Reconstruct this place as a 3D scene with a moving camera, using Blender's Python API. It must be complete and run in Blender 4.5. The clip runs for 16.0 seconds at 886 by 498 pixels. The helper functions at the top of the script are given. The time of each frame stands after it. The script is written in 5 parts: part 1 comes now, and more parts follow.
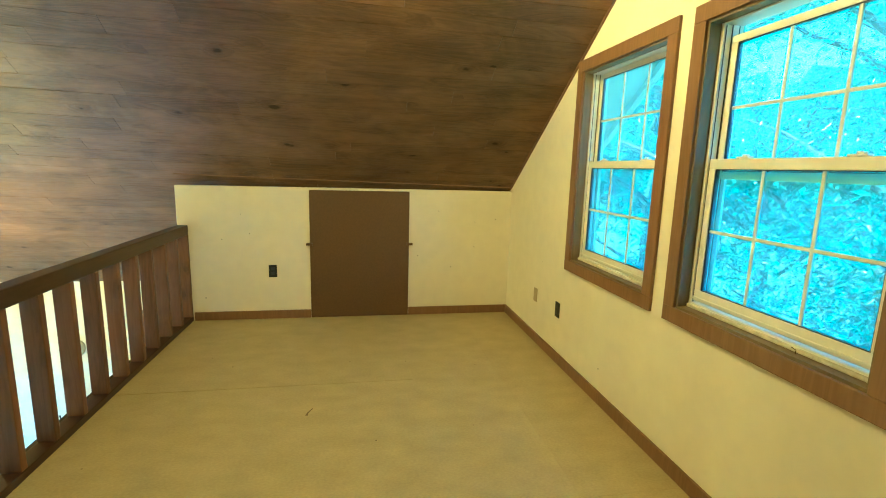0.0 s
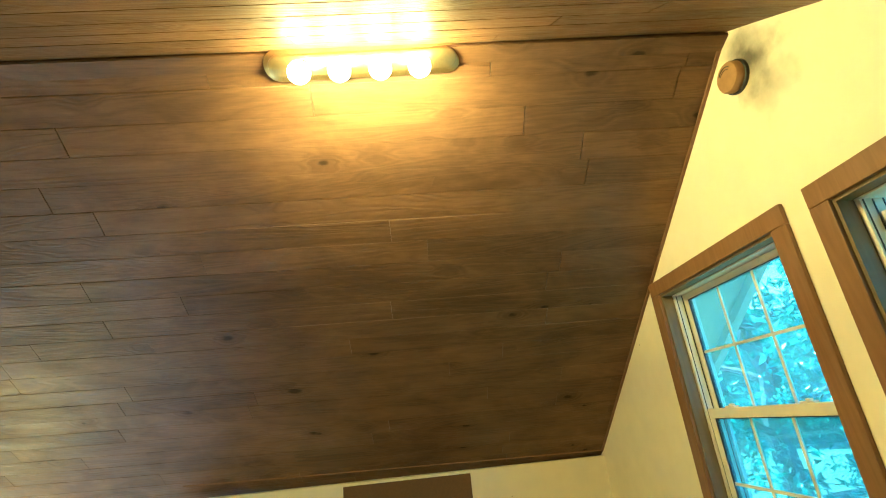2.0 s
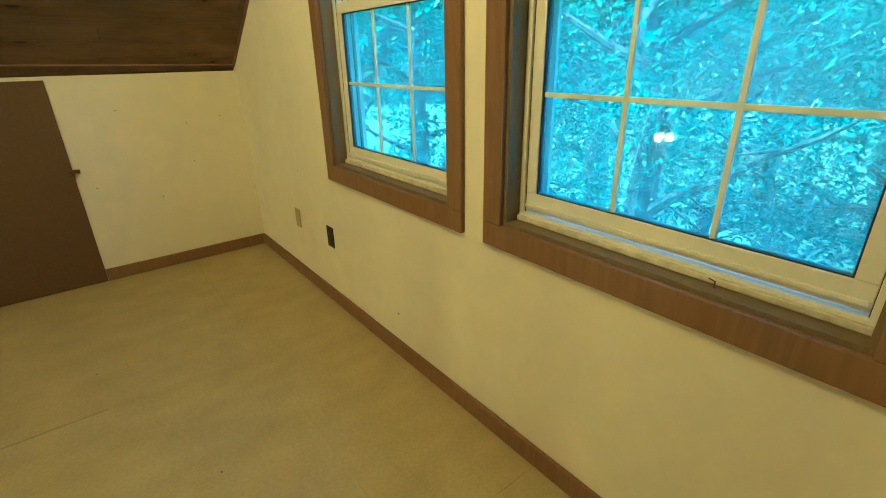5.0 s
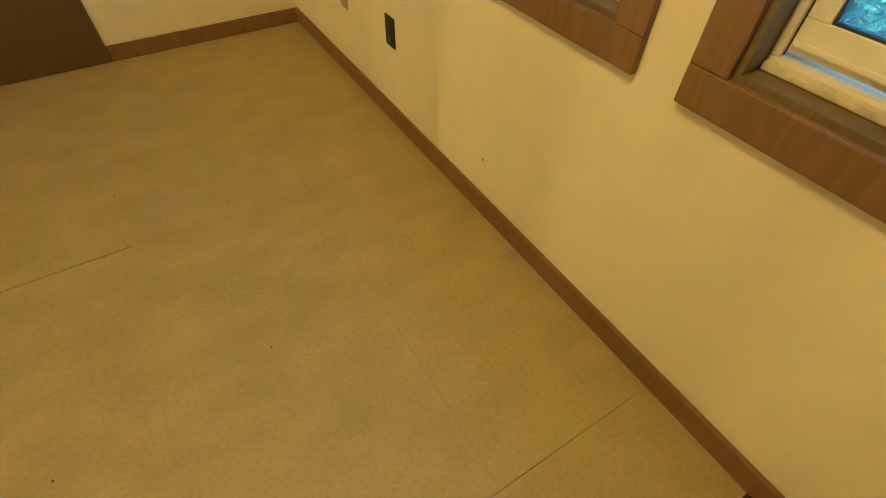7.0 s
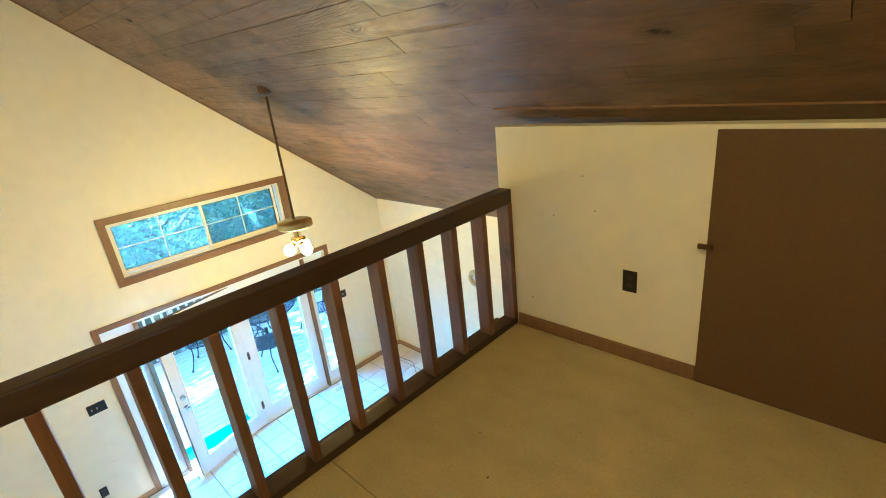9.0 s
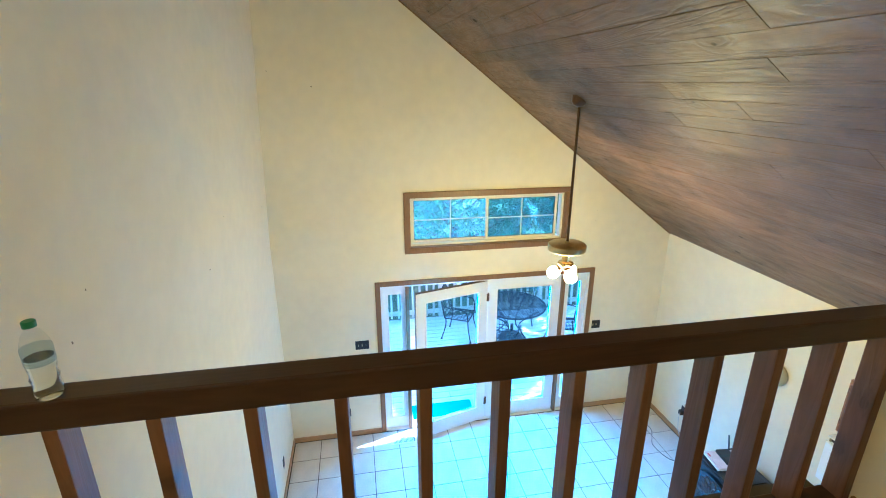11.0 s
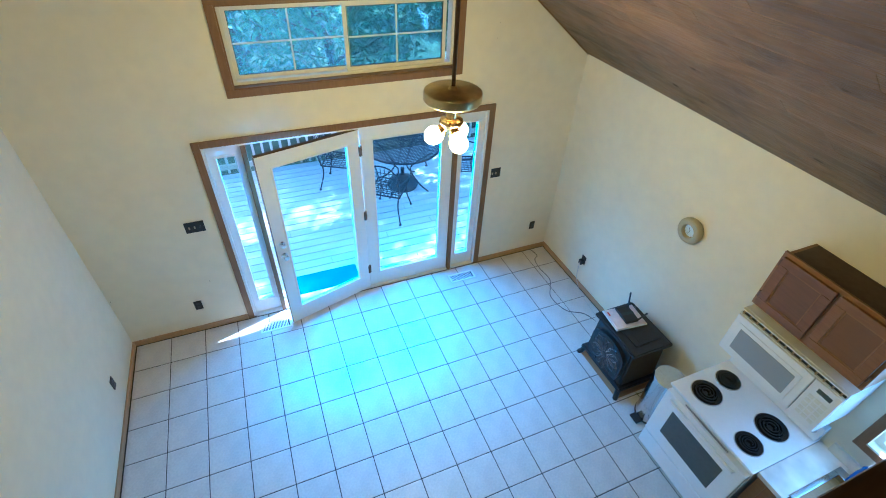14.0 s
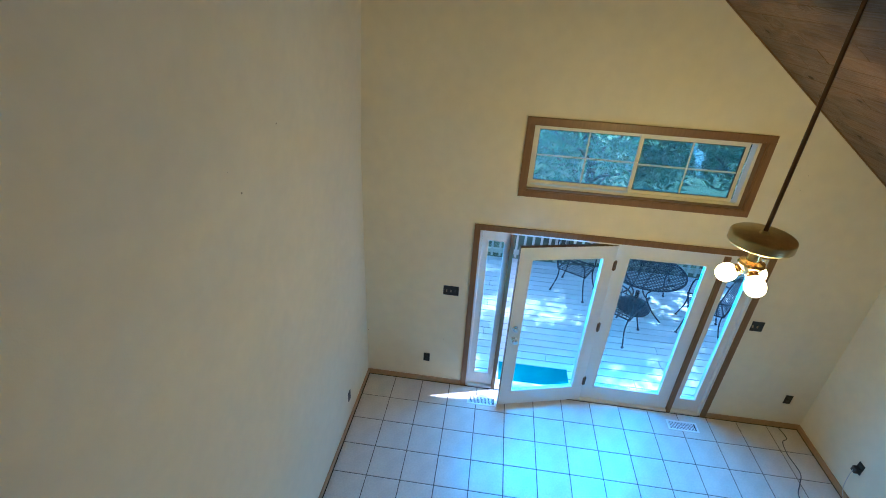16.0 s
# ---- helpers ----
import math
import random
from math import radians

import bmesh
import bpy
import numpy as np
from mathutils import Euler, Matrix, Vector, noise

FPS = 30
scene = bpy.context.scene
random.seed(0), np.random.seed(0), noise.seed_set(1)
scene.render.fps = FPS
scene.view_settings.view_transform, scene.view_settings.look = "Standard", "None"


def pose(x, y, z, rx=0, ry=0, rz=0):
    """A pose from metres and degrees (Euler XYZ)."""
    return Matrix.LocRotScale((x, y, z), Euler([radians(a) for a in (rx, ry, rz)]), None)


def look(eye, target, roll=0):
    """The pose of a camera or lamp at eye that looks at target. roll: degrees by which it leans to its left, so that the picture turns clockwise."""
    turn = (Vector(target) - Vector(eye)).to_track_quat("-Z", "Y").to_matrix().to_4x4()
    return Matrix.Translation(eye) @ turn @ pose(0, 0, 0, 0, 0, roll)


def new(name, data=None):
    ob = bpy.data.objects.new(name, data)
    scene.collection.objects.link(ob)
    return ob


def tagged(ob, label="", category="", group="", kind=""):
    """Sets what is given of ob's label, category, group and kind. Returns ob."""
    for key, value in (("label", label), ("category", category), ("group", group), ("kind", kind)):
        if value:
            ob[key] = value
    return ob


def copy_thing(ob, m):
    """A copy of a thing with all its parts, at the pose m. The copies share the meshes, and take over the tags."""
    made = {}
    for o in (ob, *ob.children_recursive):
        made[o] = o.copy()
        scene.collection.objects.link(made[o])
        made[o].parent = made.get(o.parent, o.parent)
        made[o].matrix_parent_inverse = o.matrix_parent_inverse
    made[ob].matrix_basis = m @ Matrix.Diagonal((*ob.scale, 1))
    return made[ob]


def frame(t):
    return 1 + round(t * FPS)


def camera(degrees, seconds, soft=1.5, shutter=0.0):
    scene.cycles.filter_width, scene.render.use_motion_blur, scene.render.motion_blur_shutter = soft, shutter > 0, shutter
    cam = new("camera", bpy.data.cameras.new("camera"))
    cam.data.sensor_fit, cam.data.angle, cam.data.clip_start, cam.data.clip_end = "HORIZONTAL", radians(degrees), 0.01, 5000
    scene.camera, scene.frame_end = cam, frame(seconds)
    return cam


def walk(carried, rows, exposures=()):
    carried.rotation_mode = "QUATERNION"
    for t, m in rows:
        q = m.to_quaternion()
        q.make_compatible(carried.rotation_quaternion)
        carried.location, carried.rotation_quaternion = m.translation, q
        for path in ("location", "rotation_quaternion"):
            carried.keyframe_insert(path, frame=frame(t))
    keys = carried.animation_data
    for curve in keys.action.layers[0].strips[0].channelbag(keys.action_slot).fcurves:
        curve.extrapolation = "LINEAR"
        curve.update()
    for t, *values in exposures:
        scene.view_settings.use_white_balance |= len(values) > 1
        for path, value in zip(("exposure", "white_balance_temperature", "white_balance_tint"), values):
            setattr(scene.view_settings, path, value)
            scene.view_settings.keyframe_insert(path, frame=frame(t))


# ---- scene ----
# Loft floor at z = 0. East gable wall at x = 0, loft kneewall at y = 0, ground floor at z = G.
cam = camera(87.3, 16.0, soft=1.0)
PATH = [
    (0, (-1.481, -4.397, 1.432), (-1.124, -2.46, 1.089), 1.6),
    (0.5, (-1.423, -4.165, 1.47), (-1.169, -2.182, 1.397), -1.0),
    (1, (-1.4, -3.954, 1.545), (-1.238, -1.979, 1.814), -3.3),
    (1.5, (-1.384, -3.832, 1.579), (-1.268, -1.918, 2.15), -5.5),
    (2, (-1.285, -3.742, 1.561), (-1.161, -1.873, 2.261), -5.9),
    (2.5, (-1.147, -3.698, 1.533), (-0.842, -1.806, 2.103), -4.4),
    (3, (-1.061, -3.708, 1.525), (-0.538, -1.829, 1.967), -3.6),
    (3.5, (-1.003, -3.712, 1.513), (-0.258, -1.871, 1.752), -2.8),
    (4, (-0.986, -3.689, 1.451), (-0.007, -1.944, 1.43), -2.2),
    (4.5, (-0.943, -3.599, 1.371), (0.149, -1.97, 0.978), -2.9),
    (4.7, (-0.97, -3.529, 1.334), (0.167, -1.98, 0.781), -2.7),
    (6.8, (-0.760, -2.962, 1.172), (0.058, -1.905, -0.316), 1.6),
    (7, (-0.801, -2.862, 1.194), (-0.078, -1.755, -0.307), 1.7),
    (7.5, (-0.925, -2.640, 1.221), (-0.567, -1.320, -0.239), 1.3),
    (8, (-1.028, -2.364, 1.246), (-1.275, -0.872, -0.063), -1.4),
    (8.5, (-1.176, -2.251, 1.366), (-2.037, -0.746, 0.370), -5.5),
    (9, (-1.401, -2.138, 1.52), (-2.738, -0.823, 0.827), -6.5),
    (9.5, (-1.502, -2.066, 1.636), (-3.188, -1.089, 1.187), -5.7),
    (10, (-1.542, -2.004, 1.674), (-3.413, -1.383, 1.335), -3.3),
    (12.5, (-2.468, -1.564, 1.391), (-4.175, -1.311, 0.38), 0.9),
    (13, (-2.668, -1.408, 1.353), (-4.287, -1.046, 0.236), 1.0),
    (13.5, (-2.888, -1.341, 1.37), (-4.405, -0.831, 0.153), 2.0),
    (14, (-3.017, -1.217, 1.372), (-4.411, -0.59, 0.082), 3.1),
    (14.5, (-3.094, -1.154, 1.384), (-4.473, -0.507, 0.089), 3.6),
    (15, (-3.121, -1.216, 1.432), (-4.64, -0.747, 0.219), 3.4),
    (15.5, (-3.053, -1.359, 1.475), (-4.732, -1.179, 0.404), 4.0),
    (16, (-2.858, -1.637, 1.448), (-4.601, -1.815, 0.485), 3.3),
]
walk(cam, [(t, look(eye, target, roll)) for t, eye, target, roll in PATH],
     exposures=[(0, 3.85, 4350, 3), (1.5, 3.5, 4600, 7), (4.7, 3.35, 4300, 8), (7, 3.4, 5300, 22), (8, 3.35, 5200, 20), (9, 3.36, 4700, 21), (9.5, 3.2, 4550, 22), (10, 3.15, 4400, 22), (12.5, 2.9, 4270, 19), (14, 2.45, 4300, 20), (15, 2.25, 4450, 21), (16, 1.92, 4600, 22)])

G = -2.635          # ground floor
XW = -6.97          # west gable wall, inner face
YN = 2.06           # north wall of the great room
YS = -2.88          # south wall of the great room
XR = -2.96          # loft side of the railing
XK = -3.05          # west end of the kneewall
RY = -2.37          # ridge, at the east gable
SLOPE = 0.686
XE_OUT = 0.16
XW_OUT = XW - 0.16


def ridge(x=0.0):
    """Where the ridge stands over the place x."""
    return RY + 0.08 * -x / 6.97


def roof(y, x=0.0):
    """The ceiling's height: old timbers let it rise a little towards the west gable."""
    f = -x / 6.97
    r = ridge(x)
    u = r + abs(y - r)
    return 1.262 + 0.125 * f - (SLOPE + 0.035 * f) * u + 0.036 * max(f, 0) ** 3 * (2.06 - u)


# ---------------------------------------------------------------- light
world = bpy.data.worlds.new("sky")
scene.world = world
world.use_nodes = True
wn = world.node_tree.nodes
sky = wn.new("ShaderNodeTexSky")
sky.sky_type = "NISHITA"
sky.sun_disc = False
sky.sun_elevation = radians(60)
sky.sun_rotation = radians(-19)
wn["Background"].inputs["Strength"].default_value = 0.15
world.node_tree.links.new(sky.outputs[0], wn["Background"].inputs["Color"])

sun = new("sun", bpy.data.lights.new("sun", "SUN"))
sun.data.energy = 5.0
sun.data.angle = radians(0.55)
sun.data.color = (1.0, 0.95, 0.88)
sun.matrix_world = look((-3.1, 9.9, 15.9), (0, 0, 0))


def area_lamp(name, eye, target, w, h, power, color):
    ob = new(name, bpy.data.lights.new(name, "AREA"))
    ob.data.shape, ob.data.size, ob.data.size_y = "RECTANGLE", w, h
    ob.data.energy, ob.data.color = power, color
    ob.matrix_world = look(eye, target)
    return ob


def bulb_lamp(name, at, power, color, radius=0.03):
    ob = new(name, bpy.data.lights.new(name, "POINT"))
    ob.data.energy, ob.data.color, ob.data.shadow_soft_size = power, color, radius
    ob.location = at
    return ob


DAY = (0.10, 0.56, 1.0)
WARM = (1.0, 0.64, 0.05)
BAR_W, PEND_W = 1.75, 3.5      # watts of each bulb
# sky light over the deck, let in by the double doors
area_lamp("door_daylight", (XW_OUT - 0.33, -0.35, -0.52), (XW_OUT + 1.5, -0.1, G), 2.6, 0.42, 29, DAY).data.spread = radians(115)

# daylight in the opening of the kitchen window
area_lamp("kitchen_daylight", (-2.835, YN + 0.05, -1.075), (-2.9, YN - 1.0, -1.6), 0.9, 0.75, 3.6, (0.42, 0.76, 1.0))

# ---------------------------------------------------------------- materials
def mat(name, color, rough=0.5, metal=0.0, **kw):
    """A principled material with variation at two scales. kw: var, scale, bump, bscale, stain, coat, stretch."""
    m = bpy.data.materials.new(name)
    m.use_nodes = True
    nt = m.node_tree
    b = nt.nodes["Principled BSDF"]
    b.inputs["Roughness"].default_value = rough
    b.inputs["Metallic"].default_value = metal
    var, scale = kw.get("var", 0.08), kw.get("scale", 30)
    co = nt.nodes.new("ShaderNodeTexCoord")
    mp = nt.nodes.new("ShaderNodeMapping")
    mp.inputs["Scale"].default_value = kw.get("stretch", (1, 1, 1))
    nt.links.new(co.outputs["Object"], mp.inputs["Vector"])
    fine = nt.nodes.new("ShaderNodeTexNoise")
    fine.inputs["Scale"].default_value, fine.inputs["Detail"].default_value = scale, 5
    broad = nt.nodes.new("ShaderNodeTexNoise")
    broad.inputs["Scale"].default_value, broad.inputs["Detail"].default_value = kw.get("broad", 1.3), kw.get("detail", 3)
    for n in (fine, broad):
        nt.links.new(mp.outputs[0], n.inputs["Vector"])
    mix = nt.nodes.new("ShaderNodeMath")
    mix.operation = "MULTIPLY_ADD"
    nt.links.new(fine.outputs["Fac"], mix.inputs[0])
    mix.inputs[1].default_value = 0.5
    half = nt.nodes.new("ShaderNodeMath")
    half.operation = "MULTIPLY"
    half.inputs[1].default_value = 0.5
    nt.links.new(broad.outputs["Fac"], half.inputs[0])
    nt.links.new(half.outputs[0], mix.inputs[2])
    ramp = nt.nodes.new("ShaderNodeValToRGB")
    lo = tuple(max(0, c * (1 - 2.2 * var)) for c in color)
    hi = tuple(min(1, c * (1 + 2.2 * var)) for c in color)
    ramp.color_ramp.elements[0].position, ramp.color_ramp.elements[1].position = 0.3, 0.7
    ramp.color_ramp.elements[0].color, ramp.color_ramp.elements[1].color = (*lo, 1), (*hi, 1)
    nt.links.new(mix.outputs[0], ramp.inputs["Fac"])
    nt.links.new(ramp.outputs["Color"], b.inputs["Base Color"])
    if kw.get("bump"):
        bn = nt.nodes.new("ShaderNodeTexNoise")
        bn.inputs["Scale"].default_value, bn.inputs["Detail"].default_value = kw.get("bscale", 90), 4
        nt.links.new(mp.outputs[0], bn.inputs["Vector"])
        bp = nt.nodes.new("ShaderNodeBump")
        bp.inputs["Strength"].default_value = kw["bump"]
        bp.inputs["Distance"].default_value = kw.get("bdist", 0.004)
        nt.links.new(bn.outputs["Fac"], bp.inputs["Height"])
        nt.links.new(bp.outputs[0], b.inputs["Normal"])
    if kw.get("coat"):
        b.inputs["Coat Weight"].default_value = kw["coat"]
        b.inputs["Coat Roughness"].default_value = 0.15
    return m


def wood(name, dark, light, axis="x", rough=0.5, knots=0.0, vary="island", bump=0.25, grain=1.0, tone=0.34, blotch=0.0):
    """Wood with grain along an axis, tone by piece, and knots where asked."""
    m = bpy.data.materials.new(name)
    m.use_nodes = True
    nt, L = m.node_tree, m.node_tree.links
    N = nt.nodes.new
    b = nt.nodes["Principled BSDF"]
    b.inputs["Roughness"].default_value = rough
    co = N("ShaderNodeTexCoord")
    if vary == "island":
        geo = N("ShaderNodeNewGeometry")
        rnd = geo.outputs["Random Per Island"]
    else:
        rnd = N("ShaderNodeObjectInfo").outputs["Random"]
    off = N("ShaderNodeVectorMath")
    off.operation = "MULTIPLY_ADD"
    comb = N("ShaderNodeCombineXYZ")
    for i in range(3):
        L.new(rnd, comb.inputs[i])
    L.new(comb.outputs[0], off.inputs[0])
    off.inputs[1].default_value = (17.0, 9.0, 5.0)
    L.new(co.outputs["Object"], off.inputs[2])
    mp = N("ShaderNodeMapping")
    s = {"x": (1.2, 14, 14), "y": (14, 1.2, 14), "z": (14, 14, 1.2)}[axis]
    mp.inputs["Scale"].default_value = tuple(v * grain for v in s)
    L.new(off.outputs[0], mp.inputs["Vector"])
    big = N("ShaderNodeTexNoise")
    big.inputs["Scale"].default_value, big.inputs["Detail"].default_value, big.inputs["Distortion"].default_value = 0.9, 3, 1.6
    L.new(mp.outputs[0], big.inputs["Vector"])
    rings = N("ShaderNodeMath")
    rings.operation = "MULTIPLY"
    rings.inputs[1].default_value = 9.0
    L.new(big.outputs["Fac"], rings.inputs[0])
    fr = N("ShaderNodeMath")
    fr.operation = "PINGPONG"
    fr.inputs[1].default_value = 1.0
    L.new(rings.outputs[0], fr.inputs[0])
    fine = N("ShaderNodeTexNoise")
    fine.inputs["Scale"].default_value, fine.inputs["Detail"].default_value = 5.0, 6
    L.new(mp.outputs[0], fine.inputs["Vector"])
    a1 = N("ShaderNodeMath")
    a1.operation = "MULTIPLY_ADD"
    L.new(fr.outputs[0], a1.inputs[0])
    a1.inputs[1].default_value = 0.17
    a2 = N("ShaderNodeMath")
    a2.operation = "MULTIPLY_ADD"
    L.new(fine.outputs["Fac"], a2.inputs[0])
    a2.inputs[1].default_value = 0.26
    a3 = N("ShaderNodeMath")
    a3.operation = "MULTIPLY"
    L.new(rnd, a3.inputs[0])
    a3.inputs[1].default_value = tone
    if blotch:
        mb = N("ShaderNodeMapping")
        mb.inputs["Scale"].default_value = (1.6, 4.0, 4.0)
        L.new(co.outputs["Object"], mb.inputs["Vector"])
        bl = N("ShaderNodeTexNoise")
        bl.inputs["Scale"].default_value, bl.inputs["Detail"].default_value = 1.3, 6
        L.new(mb.outputs[0], bl.inputs["Vector"])
        a4 = N("ShaderNodeMath")
        a4.operation = "MULTIPLY_ADD"
        L.new(bl.outputs["Fac"], a4.inputs[0])
        a4.inputs[1].default_value = blotch
        L.new(a3.outputs[0], a4.inputs[2])
        L.new(a4.outputs[0], a2.inputs[2])
        ro = N("ShaderNodeMapRange")
        ro.inputs["To Min"].default_value, ro.inputs["To Max"].default_value = rough - 0.1, rough + 0.16
        L.new(bl.outputs["Fac"], ro.inputs["Value"])
        L.new(ro.outputs[0], b.inputs["Roughness"])
    else:
        L.new(a3.outputs[0], a2.inputs[2])
    L.new(a2.outputs[0], a1.inputs[2])
    ramp = N("ShaderNodeValToRGB")
    ramp.color_ramp.elements[0].position, ramp.color_ramp.elements[1].position = 0.12, 0.66
    ramp.color_ramp.elements[0].color, ramp.color_ramp.elements[1].color = (*dark, 1), (*light, 1)
    L.new(a1.outputs[0], ramp.inputs["Fac"])
    col = ramp.outputs["Color"]
    if knots:
        mk = N("ShaderNodeMapping")
        mk.inputs["Scale"].default_value = (2.6, 6.0, 6.0) if axis == "x" else (5.4, 2.1, 5.4)
        L.new(off.outputs[0], mk.inputs["Vector"])
        wob = N("ShaderNodeTexNoise")
        wob.inputs["Scale"].default_value = 3.0
        L.new(mk.outputs[0], wob.inputs["Vector"])
        madd = N("ShaderNodeVectorMath")
        madd.operation = "MULTIPLY_ADD"
        L.new(wob.outputs["Color"], madd.inputs[0])
        madd.inputs[1].default_value = (0.25, 0.25, 0.25)
        L.new(mk.outputs[0], madd.inputs[2])
        vo = N("ShaderNodeTexVoronoi")
        vo.inputs["Scale"].default_value = 1.0
        L.new(madd.outputs[0], vo.inputs["Vector"])
        kr = N("ShaderNodeValToRGB")
        kr.color_ramp.elements[0].position, kr.color_ramp.elements[1].position = 0.09, 0.42
        kr.color_ramp.elements[0].color, kr.color_ramp.elements[1].color = (knots, knots, knots, 1), (0, 0, 0, 1)
        ke = kr.color_ramp.elements.new(0.16)
        ke.color = (knots * 0.5, knots * 0.5, knots * 0.5, 1)
        L.new(vo.outputs["Distance"], kr.inputs["Fac"])
        few = N("ShaderNodeSeparateColor")
        L.new(vo.outputs["Color"], few.inputs[0])
        gate = N("ShaderNodeMath")
        gate.operation = "GREATER_THAN"
        gate.inputs[1].default_value = 0.3
        L.new(few.outputs[0], gate.inputs[0])
        kf = N("ShaderNodeMath")
        kf.operation = "MULTIPLY"
        L.new(gate.outputs[0], kf.inputs[0])
        L.new(kr.outputs["Color"], kf.inputs[1])
        swirl = N("ShaderNodeMath")
        swirl.operation = "MULTIPLY_ADD"
        L.new(kf.outputs[0], swirl.inputs[0])
        swirl.inputs[1].default_value = 3.0
        L.new(rings.outputs[0], swirl.inputs[2])
        L.new(swirl.outputs[0], fr.inputs[0])
        mx = N("ShaderNodeMix")
        mx.data_type = "RGBA"
        L.new(kf.outputs[0], mx.inputs["Factor"])
        L.new(col, mx.inputs["A"])
        mx.inputs["B"].default_value = (dark[0] * 0.35, dark[1] * 0.3, dark[2] * 0.28, 1)
        col = mx.outputs["Result"]
    L.new(col, b.inputs["Base Color"])
    bp = N("ShaderNodeBump")
    bp.inputs["Strength"].default_value, bp.inputs["Distance"].default_value = bump, 0.003
    L.new(fr.outputs[0] if knots else a1.outputs[0], bp.inputs["Height"])
    L.new(bp.outputs[0], b.inputs["Normal"])
    return m


def glass(name, tint=(0.93, 0.98, 0.97), dust=0.0):
    m = bpy.data.materials.new(name)
    m.use_nodes = True
    nt = m.node_tree
    nt.nodes.remove(nt.nodes["Principled BSDF"])
    tr, gl = nt.nodes.new("ShaderNodeBsdfTransparent"), nt.nodes.new("ShaderNodeBsdfGlossy")
    tr.inputs["Color"].default_value = (*tint, 1)
    gl.inputs["Roughness"].default_value = 0.015
    lw = nt.nodes.new("ShaderNodeLayerWeight")
    lw.inputs["Blend"].default_value = 0.5
    pw = nt.nodes.new("ShaderNodeMath")
    pw.operation = "POWER"
    pw.inputs[1].default_value = 5.0
    nt.links.new(lw.outputs["Facing"], pw.inputs[0])
    fr = nt.nodes.new("ShaderNodeMath")
    fr.operation = "MULTIPLY_ADD"
    fr.inputs[1].default_value, fr.inputs[2].default_value = 0.9, 0.04
    nt.links.new(pw.outputs[0], fr.inputs[0])
    mx = nt.nodes.new("ShaderNodeMixShader")
    nt.links.new(fr.outputs[0], mx.inputs[0])
    if dust:
        tl, film = nt.nodes.new("ShaderNodeBsdfTranslucent"), nt.nodes.new("ShaderNodeMixShader")
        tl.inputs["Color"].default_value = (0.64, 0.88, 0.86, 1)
        no = nt.nodes.new("ShaderNodeTexNoise")
        no.inputs["Scale"].default_value, no.inputs["Detail"].default_value = 5.0, 6
        co = nt.nodes.new("ShaderNodeTexCoord")
        nt.links.new(co.outputs["Object"], no.inputs["Vector"])
        mr = nt.nodes.new("ShaderNodeMapRange")
        mr.inputs["To Min"].default_value, mr.inputs["To Max"].default_value = dust * 0.5, dust * 1.5
        nt.links.new(no.outputs["Fac"], mr.inputs["Value"])
        nt.links.new(mr.outputs[0], film.inputs[0])
        nt.links.new(tr.outputs[0], film.inputs[1])
        nt.links.new(tl.outputs[0], film.inputs[2])
        nt.links.new(film.outputs[0], mx.inputs[1])
    else:
        nt.links.new(tr.outputs[0], mx.inputs[1])
    nt.links.new(gl.outputs[0], mx.inputs[2])
    nt.links.new(mx.outputs[0], nt.nodes["Material Output"].inputs["Surface"])
    return m


def glow(name, color, strength):
    m = bpy.data.materials.new(name)
    m.use_nodes = True
    b = m.node_tree.nodes["Principled BSDF"]
    b.inputs["Emission Color"].default_value = (*color, 1)
    b.inputs["Emission Strength"].default_value = strength
    b.inputs["Base Color"].default_value = (0.9, 0.9, 0.88, 1)
    return m


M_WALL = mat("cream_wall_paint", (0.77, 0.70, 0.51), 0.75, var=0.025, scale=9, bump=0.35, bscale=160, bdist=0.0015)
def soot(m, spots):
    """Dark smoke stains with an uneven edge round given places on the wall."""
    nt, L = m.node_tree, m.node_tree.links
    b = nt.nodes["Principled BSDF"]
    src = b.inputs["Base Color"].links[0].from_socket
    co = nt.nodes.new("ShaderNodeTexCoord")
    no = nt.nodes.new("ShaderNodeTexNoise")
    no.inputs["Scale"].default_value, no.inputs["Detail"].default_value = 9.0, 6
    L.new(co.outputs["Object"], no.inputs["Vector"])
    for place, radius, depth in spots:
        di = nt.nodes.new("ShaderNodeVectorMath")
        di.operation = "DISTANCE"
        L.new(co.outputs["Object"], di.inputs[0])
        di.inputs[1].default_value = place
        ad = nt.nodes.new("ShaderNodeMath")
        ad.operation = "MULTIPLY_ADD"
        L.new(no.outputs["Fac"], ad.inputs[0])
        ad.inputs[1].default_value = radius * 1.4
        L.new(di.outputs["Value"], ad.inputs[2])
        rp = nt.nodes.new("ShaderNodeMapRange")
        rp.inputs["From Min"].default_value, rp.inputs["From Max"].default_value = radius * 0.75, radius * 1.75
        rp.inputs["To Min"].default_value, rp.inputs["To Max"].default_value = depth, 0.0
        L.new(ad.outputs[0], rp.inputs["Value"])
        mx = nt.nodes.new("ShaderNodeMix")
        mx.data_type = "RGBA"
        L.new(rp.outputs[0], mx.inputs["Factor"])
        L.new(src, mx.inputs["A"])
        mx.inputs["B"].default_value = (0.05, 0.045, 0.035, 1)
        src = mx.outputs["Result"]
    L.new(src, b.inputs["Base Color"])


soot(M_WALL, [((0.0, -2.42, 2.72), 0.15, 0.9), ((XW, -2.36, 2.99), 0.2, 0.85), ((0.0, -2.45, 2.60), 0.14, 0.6)])


